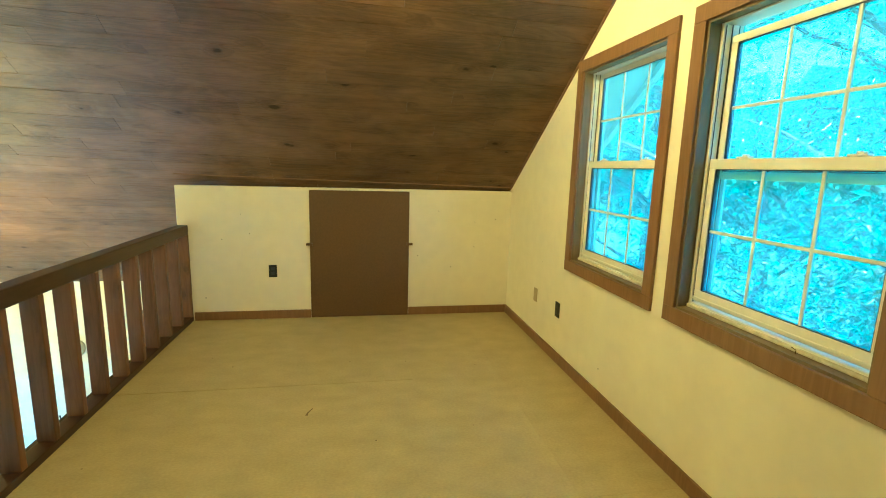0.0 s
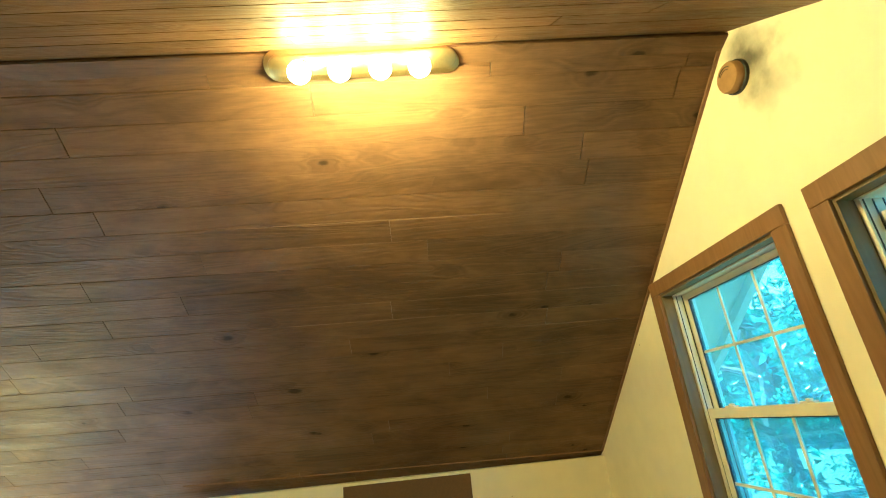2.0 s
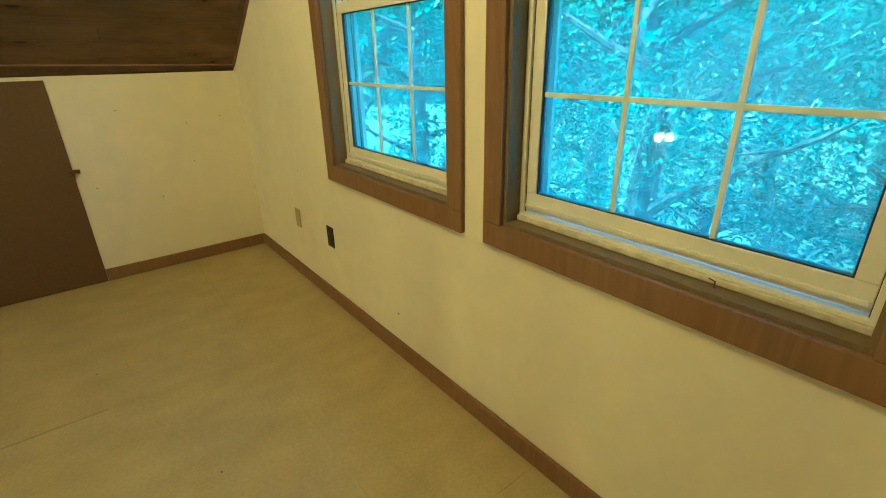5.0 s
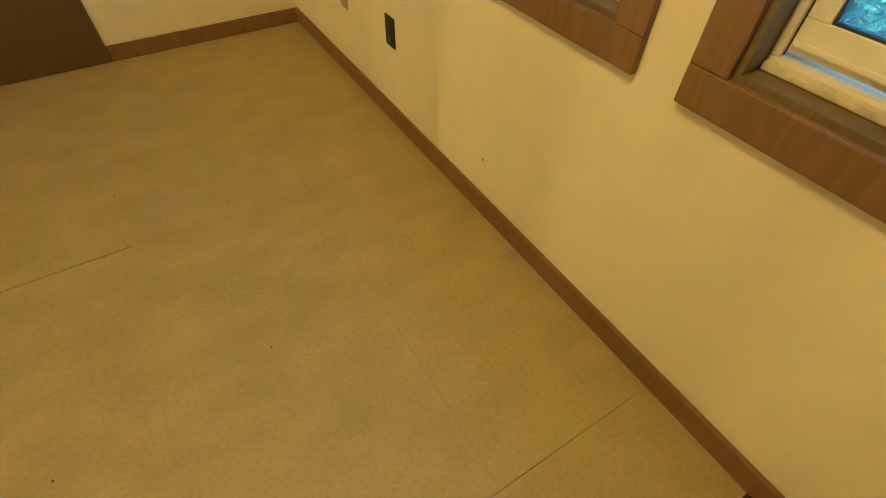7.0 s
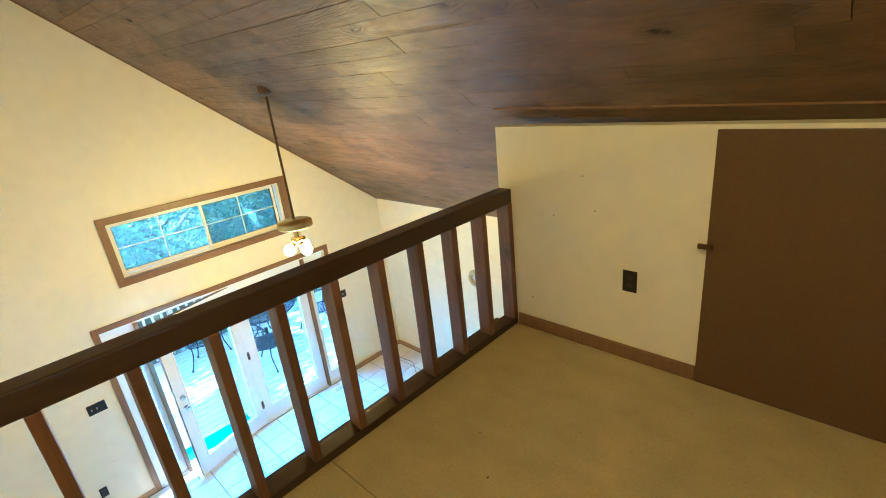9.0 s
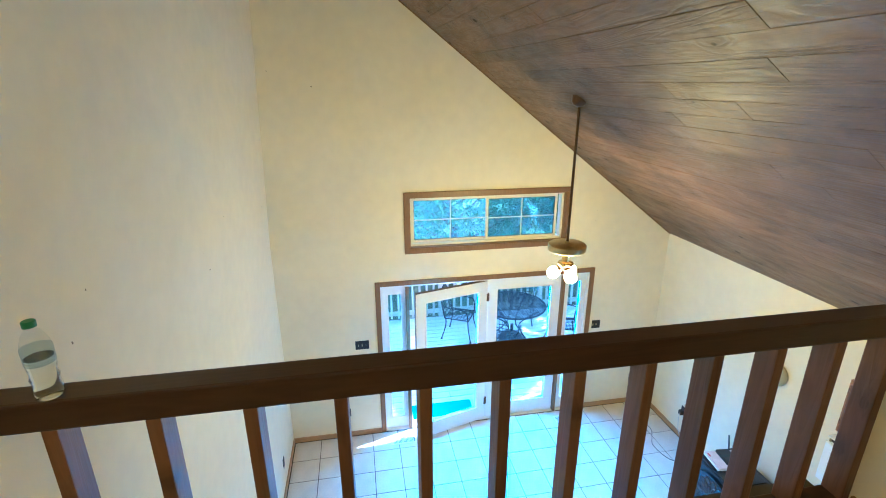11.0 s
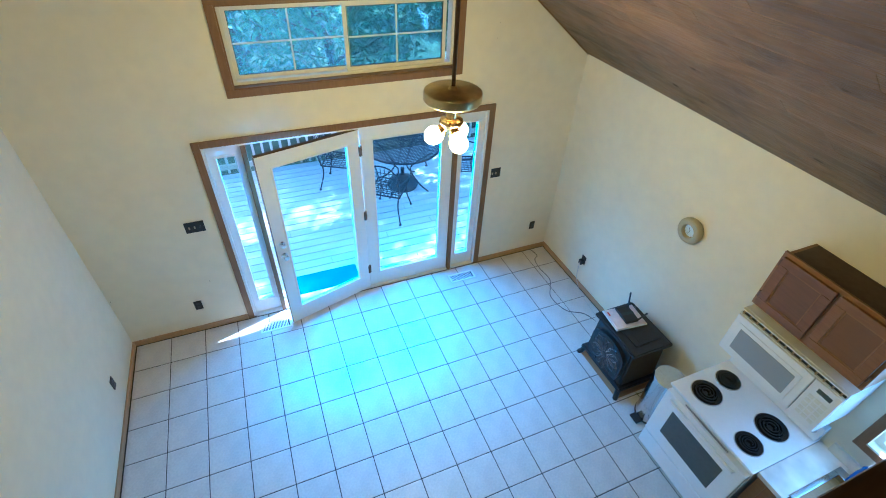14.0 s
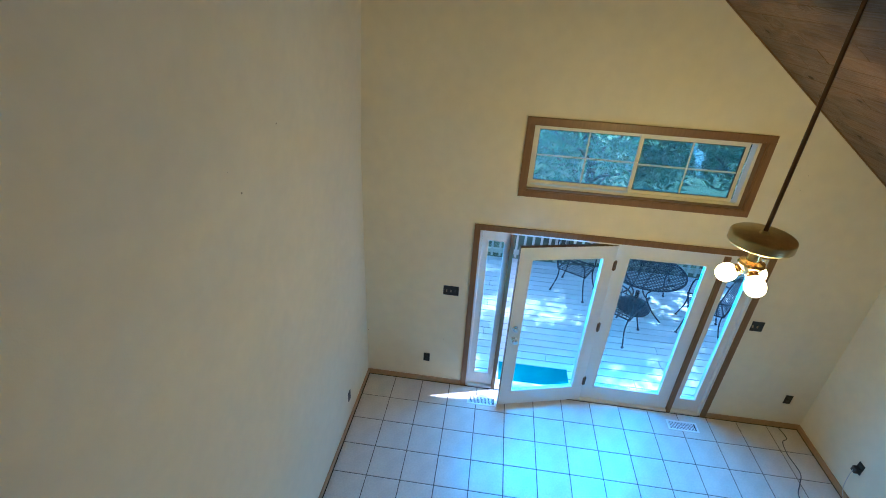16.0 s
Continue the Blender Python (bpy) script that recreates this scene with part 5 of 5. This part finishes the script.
boxes("bowl", [(-0.325, 0.325, -0.225, 0.19, 0.74, 0.745), (-0.33, -0.325, -0.225, 0.19, 0.745, 0.906), (0.325, 0.33, -0.225, 0.19, 0.745, 0.906), (-0.325, 0.325, -0.23, -0.225, 0.745, 0.906), (-0.325, 0.325, 0.19, 0.195, 0.745, 0.906)], M_STEEL, sk)
M_BLUE = mat("blue_soap", (0.03, 0.12, 0.5), 0.25, var=0.05)
sb = thing("soap_bottle", pose(-3.20, 1.985, G + 0.912), "blue dish soap bottle with a white cap by the sink", "bottle")
bm = bmesh.new()
lathe(bm, [(0.03, 0), (0.034, 0.01), (0.034, 0.09), (0.026, 0.12), (0.03, 0.15), (0.015, 0.18)], seg=22)
part("body", bm, M_BLUE, sb, "", True)
bm = bmesh.new()
lathe(bm, [(0.014, 0.1805), (0.014, 0.205), (0.007, 0.22)], seg=18)
part("cap", bm, M_WHITE, sb, "white cap", True)
structure(boxes("trim_splash", [(-3.42, -0.98, YN - 0.02, YN, G + 0.906, G + 0.99)], M_LAM), "cream laminate splash strip behind the worktop", "trim")

# ---------------------------------------------------------------- round clock on the north wall
ck = thing("wall_clock", pose(-5.088, YN, -0.99, 90, 0, 0), "round beige wall clock with a pale blue face", "clock")
bm = bmesh.new()
lathe(bm, [(0.108, 0.0), (0.118, 0.018), (0.118, 0.045), (0.108, 0.060), (0.090, 0.068), (0.064, 0.066), (0.060, 0.058), (0.0565, 0.03)], seg=48)
part("rim", bm, mat("khaki_rim", (0.42, 0.36, 0.20), 0.45, var=0.05), ck, "", True)
bm = bmesh.new()
lathe(bm, [(0.0555, 0.030), (0.0555, 0.033), (0.002, 0.0335)], seg=36)
part("face", bm, mat("pale_blue_face", (0.62, 0.72, 0.78), 0.4, var=0.03), ck, "pale blue face", True)
for q, l in ((40, 0.03), (160, 0.042)):
    boxes("clock_hand", [(-0.0015, 0.0015, -0.004, l, 0.0345, 0.0355)], M_BLACK, ck, at=pose(0, 0, 0, 0, 0, q))
for k in range(12):
    boxes("hour_mark", [(-0.0012, 0.0012, 0.044, 0.051, 0.0342, 0.0348)], M_BLUE, ck, at=pose(0, 0, 0, 0, 0, 30 * k))

# ---------------------------------------------------------------- outdoors
M_GRASS = mat("forest_ground", (0.13, 0.15, 0.085), 0.95, var=0.3, scale=3, broad=0.3)
M_BARK = mat("grey_bark", (0.12, 0.095, 0.07), 0.9, var=0.25, scale=18, bump=0.5, bscale=25, stretch=(1, 1, 0.25))
def leafmat(name, a, b):
    m = bpy.data.materials.new(name)
    m.use_nodes = True
    nt = m.node_tree
    bs = nt.nodes["Principled BSDF"]
    bs.inputs["Roughness"].default_value = 0.3
    geo = nt.nodes.new("ShaderNodeNewGeometry")
    rp = nt.nodes.new("ShaderNodeValToRGB")
    rp.color_ramp.elements[0].color, rp.color_ramp.elements[1].color = (*a, 1), (*b, 1)
    nt.links.new(geo.outputs["Random Per Island"], rp.inputs["Fac"])
    nt.links.new(rp.outputs["Color"], bs.inputs["Base Color"])
    tl = nt.nodes.new("ShaderNodeBsdfTranslucent")
    nt.links.new(rp.outputs["Color"], tl.inputs["Color"])
    mx = nt.nodes.new("ShaderNodeMixShader")
    mx.inputs[0].default_value = 0.5
    nt.links.new(bs.outputs[0], mx.inputs[1])
    nt.links.new(tl.outputs[0], mx.inputs[2])
    nt.links.new(mx.outputs[0], nt.nodes["Material Output"].inputs["Surface"])
    return m
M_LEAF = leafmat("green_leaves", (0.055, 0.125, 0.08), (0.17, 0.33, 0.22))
# lighter copy of the leaves: sunlight on the western shrubs is put into the colour
M_SHRUB = leafmat("sunlit_green_leaves", (0.10, 0.21, 0.10), (0.30, 0.48, 0.27))
GZ = G - 0.55
bm = bmesh.new()
box(bm, -400, 400, -400, 400, GZ - 0.3, GZ)
structure(part("ground", bm, M_GRASS), "leafy forest ground around the house", "ground")


def tree(at, height, spread, crown_z, leaves, seed, size=0.10, label="leafy broad-crowned tree beside the house", leaf_material=M_LEAF):
    rng = random.Random(seed)
    t = thing("tree", pose(*at), label, "tree", "trees round the house")
    bm = bmesh.new()
    r0 = 0.035 * height ** 0.9
    def limb(p, q, ra, rb, n=5):
        p, q = Vector(p), Vector(q)
        pts = [p.lerp(q, i / n) + Vector((rng.uniform(-1, 1), rng.uniform(-1, 1), 0)) * 0.04 * (q - p).length * (0 < i < n) for i in range(n + 1)]
        rings = []
        for i, c in enumerate(pts):
            d = (pts[min(i + 1, n)] - pts[max(i - 1, 0)]).normalized()
            u = d.orthogonal().normalized()
            v = d.cross(u)
            r = ra + (rb - ra) * i / n
            rings.append([bm.verts.new(c + r * (math.cos(2 * math.pi * k / 7) * u + math.sin(2 * math.pi * k / 7) * v)) for k in range(7)])
        for a, b in zip(rings, rings[1:]):
            for k in range(7):
                bm.faces.new((a[k], a[(k + 1) % 7], b[(k + 1) % 7], b[k]))
    limb((0, 0, 0), (rng.uniform(-.4, .4), rng.uniform(-.4, .4), height * 0.85), r0, r0 * 0.25, 8)
    tips = []
    for k in range(16):
        z = crown_z + (height * 0.95 - crown_z) * (k + 0.5) / 16
        q = k * 2.4 + rng.uniform(-.4, .4)
        f = math.sin(math.pi * (0.18 + 0.78 * (k + 0.5) / 16))
        tip = Vector((math.cos(q) * spread * f, math.sin(q) * spread * f, z + rng.uniform(0.0, 0.9)))
        limb((0, 0, z - 0.6), tip, r0 * 0.3, 0.012, 5)
        tips.append(tip)
        for s in range(3):
            a = Vector((0, 0, z - 0.6)).lerp(tip, rng.uniform(0.4, 0.9))
            b = a + Vector((rng.uniform(-1, 1), rng.uniform(-1, 1), rng.uniform(-.4, .7))) * spread * 0.38
            limb(a, b, 0.02, 0.006, 3)
            tips.append(b)
    part("trunk", bm, M_BARK, t, "grey bark trunk and limbs")
    centres = [(tp + Vector((rng.gauss(0, .3), rng.gauss(0, .3), rng.gauss(0, .2))), rng.uniform(0.35, 0.85)) for tp in tips for _ in range(2)]
    verts, faces = [], []
    for i in range(leaves):
        c, r = rng.choice(centres)
        p = c + Vector((rng.gauss(0, 1), rng.gauss(0, 1), rng.gauss(0, 0.7))) * r * 0.55
        e = Euler((rng.uniform(-1.0, 1.0), rng.uniform(-1.0, 1.0), rng.uniform(0, 6.28))).to_matrix()
        s = size * rng.uniform(0.6, 1.3)
        n = len(verts)
        verts += [tuple(p + e @ Vector(q) * s) for q in ((-0.9, 0, 0), (0, -0.45, 0.1), (0.95, 0, -0.12), (0, 0.45, 0.1))]
        faces.append((n, n + 1, n + 2, n + 3))
    me = bpy.data.meshes.new("crown")
    me.from_pydata(verts, [], faces)
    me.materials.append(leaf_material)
    cr = new("crown", me)
    cr.parent = t
    tagged(cr, "dense green leaves with gaps")
    return t


# east of the loft windows
tree((4.6, -0.6, GZ), 9.0, 2.6, 2.2, 16000, 11, 0.05)
tree((5.2, -4.2, GZ), 9.5, 2.8, 2.4, 16000, 12, 0.05)
tree((8.5, 2.8, GZ), 11.0, 3.4, 2.0, 12000, 13, 0.06)
tree((9.0, -2.3, GZ), 12.0, 3.6, 1.5, 12000, 14, 0.06)
tree((9.0, -8.0, GZ), 11.0, 3.6, 1.5, 7000, 15, 0.12)
tree((14.0, 1.0, GZ), 13.0, 4.5, 1.0, 4500, 16, 0.17)
tree((14.0, -6.0, GZ), 13.0, 4.5, 1.0, 4500, 17, 0.17)
tree((6.5, 7.0, GZ), 12.0, 3.6, 1.5, 6000, 18, 0.14)
# west of the deck, and over it
tree((-11.8, 5.2, GZ), 11.0, 3.6, 4.2, 16000, 21, 0.075)
tree((-10.6, 6.8, GZ), 12.0, 3.8, 4.5, 18000, 22, 0.075)
tree((-19.5, 0.8, GZ), 11.0, 4.0, 1.2, 8500, 24, 0.10)
tree((-16.5, -6.0, GZ), 12.0, 4.2, 1.2, 9000, 25, 0.10)
tree((-21.0, 9.5, GZ), 13.0, 4.4, 1.2, 8500, 26, 0.10)

BUSH = "low leafy shrub at the edge of the woods"
tree((-13.2, 0.6, GZ), 4.6, 1.9, 0.9, 5200, 31, 0.10, BUSH, M_SHRUB)
tree((-13.6, -3.6, GZ), 4.8, 2.0, 0.9, 5200, 32, 0.10, BUSH, M_SHRUB)
tree((-13.4, 4.2, GZ), 4.6, 2.0, 0.9, 5200, 33, 0.10, BUSH, M_SHRUB)
tree((-15.5, -1.2, GZ), 5.6, 2.4, 0.8, 5200, 34, 0.12, BUSH, M_SHRUB)
tree((7.0, -0.5, GZ), 5.2, 2.3, 0.9, 10000, 35, 0.06, BUSH)
tree((7.2, 3.8, GZ), 6.0, 2.4, 0.9, 10000, 36, 0.06, BUSH)
tree((7.0, -5.4, GZ), 5.2, 2.3, 0.9, 10000, 37, 0.06, BUSH)

# far woods that close the view
M_WOODS = mat("far_woods", (0.07, 0.12, 0.07), 0.95, var=0.45, scale=0.9, broad=0.12)
bm = bmesh.new()
rng = random.Random(3)
n = 160
ra, rb = [], []
for i in range(n):
    q = 2 * math.pi * i / n
    r = 52 + rng.uniform(-2, 2)
    ra.append(bm.verts.new((r * math.cos(q) - 3, r * math.sin(q), GZ - 0.2)))
    rb.append(bm.verts.new((r * math.cos(q) - 3, r * math.sin(q), 9 + rng.uniform(-1.5, 2.5))))
for i in range(n):
    j = (i + 1) % n
    bm.faces.new((ra[i], ra[j], rb[j], rb[i]))
structure(part("backdrop", bm, M_WOODS), "dark green far woods with an uneven top", "backdrop")

# ---------------------------------------------------------------- deck
DZ = G - 0.115
M_DECK = wood("weathered_deck_board", (0.48, 0.47, 0.44), (0.68, 0.66, 0.62), "y", 0.65, vary="object", bump=0.2)
deck = thing("deck", pose(-9.1, -0.3, DZ), "weathered grey wooden deck with gaps between boards", "deck")
boxes("joists", [(-1.27 + 0.5 * k, -1.23 + 0.5 * k, -4.4, 4.4, -0.42, -0.029) for k in range(7)], M_BARK, deck)
BWD = 0.142
bm = bmesh.new()
box(bm, -BWD / 2 + 0.0055, BWD / 2 - 0.0055, -1.0, 1.0, -0.028, 0.0, 0.003)
board = part("deck_board", bm, M_DECK, deck)
rng = random.Random(8)
first = True
for i in range(23):
    y = -4.4 - rng.uniform(0, 1.2)
    while y < 4.4:
        ln = rng.choice((1.8, 2.4, 3.0, 3.6))
        a, b = max(y, -4.4), min(y + ln, 4.4)
        if b - a > 0.05:
            if first:
                o, first = board, False
            else:
                o = board.copy()
                scene.collection.objects.link(o)
            o.location = (1.90 - BWD * i, (a + b) / 2, rng.uniform(-0.001, 0.001))
            o.scale.y = (b - a - 0.004) / 2
        y += ln
DXW = -9.1 + 1.9 - BWD * 22.5
M_DRAIL = mat("pale_deck_rail", (0.50, 0.46, 0.36), 0.7, var=0.1, scale=12, stretch=(1, 1, 0.2))
dl = thing("deck_railing", pose(DXW, -0.3, DZ), "pale wooden deck railing with upright pickets", "railing")
for zz in (0.10, 0.88):
    boxes("rail", [(0.0, 0.04, -4.4, 4.4, zz, zz + 0.09)], M_DRAIL, dl, bevel=0.004)
boxes("cap", [(-0.04, 0.10, -4.4, 4.4, 0.985, 1.02)], M_DRAIL, dl, bevel=0.005)
pk = boxes("picket", [(0.041, 0.078, -0.019, 0.019, 0.06, 0.97)], M_DRAIL, dl)
pk.location.y = -4.35
for k in range(1, 62):
    o = pk.copy()
    scene.collection.objects.link(o)
    o.location.y = -4.35 + 0.143 * k
for k in range(5):
    boxes("rail_post", [(-0.09, -0.001, -4.4 + 2.155 * k, -4.31 + 2.155 * k, 0.0, 0.98)], M_DRAIL, dl, bevel=0.004)

tagged(boxes("doormat", [(-7.57, -7.22, -1.30, -0.42, DZ + 0.001, DZ + 0.012)], mat("teal_mat", (0.02, 0.16, 0.15), 0.95, var=0.2, scale=120, bump=0.6, bscale=300), bevel=0.003), "teal doormat on the deck outside the door", "doormat")

# ---------------------------------------------------------------- wrought iron table and chairs on the deck
M_WROUGHT = mat("dark_wrought_iron", (0.03, 0.034, 0.04), 0.45, 0.5, var=0.1)
tb = thing("garden_table", pose(-9.2, 0.78, DZ), "round dark wrought iron garden table with a mesh top", "table")
bm = bmesh.new()
lathe(bm, [(0.59, 0.70), (0.60, 0.71), (0.60, 0.725), (0.575, 0.73), (0.57, 0.72)], seg=48, caps=False)
part("top_rim", bm, M_WROUGHT, tb, "", True)
bm = bmesh.new()
for k in range(-13, 14):
    w = math.sqrt(max(0.0, 0.57 ** 2 - (k * 0.043) ** 2))
    if w > 0.03:
        box(bm, k * 0.043 - 0.006, k * 0.043 + 0.006, -w, w, 0.712, 0.718)
        box(bm, -w, w, k * 0.043 - 0.006, k * 0.043 + 0.006, 0.7181, 0.723)
part("mesh_top", bm, M_WROUGHT, tb)
for k in range(4):
    q = radians(45 + 90 * k)
    c, s = math.cos(q), math.sin(q)
    bm = bmesh.new()
    tube(bm, smooth_line([(0.50 * c, 0.50 * s, 0.70), (0.32 * c, 0.32 * s, 0.55), (0.14 * c, 0.14 * s, 0.34), (0.28 * c, 0.28 * s, 0.12), (0.46 * c, 0.46 * s, 0.0)]), 0.012, 8)
    part("leg", bm, M_WROUGHT, tb, "", True)
ub = thing("umbrella_base", pose(-9.2, 0.78, DZ), "dark round umbrella base under the garden table", "umbrella base")
bm = bmesh.new()
lathe(bm, [(0.24, 0.0), (0.25, 0.03), (0.21, 0.10), (0.08, 0.17), (0.03, 0.2), (0.03, 0.32)], seg=32)
part("base", bm, M_WROUGHT, ub, "", True)


def chair():
    c = thing("garden_chair", pose(0, 0, 0), "dark wrought iron garden chair with lattice seat and back", "chair", "chairs round the garden table")
    bm = bmesh.new()
    for k in range(9):
        u = -0.22 + 0.055 * k
        tube(bm, [(u, -0.22, 0.43), (u, 0.0, 0.42), (u, 0.22, 0.43)], 0.0055, 5)
        tube(bm, [(-0.22, u, 0.432), (0.22, u, 0.432)], 0.0055, 5)
    tube(bm, [(-0.23, -0.23, 0.43), (0.23, -0.23, 0.43), (0.23, 0.23, 0.43), (-0.23, 0.23, 0.43), (-0.23, -0.23, 0.43)], 0.011, 7)
    part("seat", bm, M_WROUGHT, c, "", True)
    bm = bmesh.new()
    arc = [(-0.22, 0.23, 0.43), (-0.235, 0.28, 0.70), (-0.16, 0.32, 0.90), (0.0, 0.335, 0.96), (0.16, 0.32, 0.90), (0.235, 0.28, 0.70), (0.22, 0.23, 0.43)]
    tube(bm, smooth_line(arc), 0.011, 7)
    for k in range(7):
        u = -0.18 + 0.06 * k
        hgt = 0.93 - 1.6 * u * u
        tube(bm, [(u, 0.24, 0.45), (u * 0.95, 0.25 + 0.085 * (hgt - 0.45) / 0.5, hgt)], 0.005, 5)
    for k in range(6):
        z = 0.50 + 0.07 * k
        yy = 0.245 + 0.085 * (z - 0.45) / 0.5
        tube(bm, [(-0.21, yy, z), (0.21, yy, z)], 0.005, 5)
    part("backrest", bm, M_WROUGHT, c, "", True)
    for sx in (-1, 1):
        bm = bmesh.new()
        tube(bm, smooth_line([(sx * 0.235, 0.28, 0.66), (sx * 0.30, 0.1, 0.67), (sx * 0.30, -0.14, 0.66), (sx * 0.27, -0.20, 0.60), (sx * 0.23, -0.22, 0.43)]), 0.011, 7)
        part("armrest", bm, M_WROUGHT, c, "", True)
        for sy in (-1, 1):
            bm = bmesh.new()
            tube(bm, smooth_line([(sx * 0.21, sy * 0.21, 0.43), (sx * 0.20, sy * 0.22, 0.25), (sx * 0.25, sy * 0.28, 0.012)]), 0.010, 7)
            part("leg", bm, M_WROUGHT, c, "", True)
            bm = bmesh.new()
            lathe(bm, [(0.02, 0.0), (0.022, 0.012), (0.01, 0.02)], pose(sx * 0.25, sy * 0.28, 0), 12)
            part("foot", bm, M_WROUGHT, c, "", True)
    return c


ch = chair()
ch.matrix_world = pose(-8.55, 0.36, DZ, 0, 0, -125)
copy_thing(ch, pose(-9.55, -0.13, DZ, 0, 0, 151))
copy_thing(ch, pose(-8.85, 1.62, DZ, 0, 0, -17))
copy_thing(ch, pose(-10.0, 1.25, DZ, 0, 0, 65))

# rake boards of the roof outside the east windows
bm = bmesh.new()
for ya, yb2 in ((RY, 0.9), (-3.6, RY)):
    prism(bm, [(ya, roof(ya) - 0.06), (yb2, roof(yb2) - 0.06), (yb2, roof(yb2) + 0.14), (ya, roof(ya) + 0.14)], "x", 0.55, 0.60)
    prism(bm, [(ya, roof(ya) + 0.0), (yb2, roof(yb2) + 0.0), (yb2, roof(yb2) + 0.14), (ya, roof(ya) + 0.14)], "x", XE_OUT + 0.001, 0.55)
structure(part("roof_overhang", bm, mat("tan_soffit", (0.55, 0.50, 0.40), 0.7, var=0.05)), "tan painted roof overhang outside the gable windows", "roof")

# outer roof that closes the ridge and covers both slopes
bm = bmesh.new()
prism(bm, [(RY, roof(RY, XW) + 0.19), (YN + 0.6, roof(YN + 0.6, XW) + 0.16), (YN + 0.6, roof(YN + 0.6, XW) + 0.24), (RY, roof(RY, XW) + 0.26)], "x", XW_OUT - 0.35, 0.60)
prism(bm, [(RY, roof(RY, XW) + 0.16), (RY, roof(RY, XW) + 0.26), (-5.9, roof(-5.9, XW) + 0.75), (-5.9, roof(-5.9, XW) + 0.65), (-3.6, roof(-3.6, XW) + 0.16)], "x", XW_OUT - 0.35, 0.60)
structure(part("roof", bm, mat("grey_shingles", (0.13, 0.125, 0.12), 0.9, var=0.15, scale=40)), "grey shingled roof over the house", "roof")
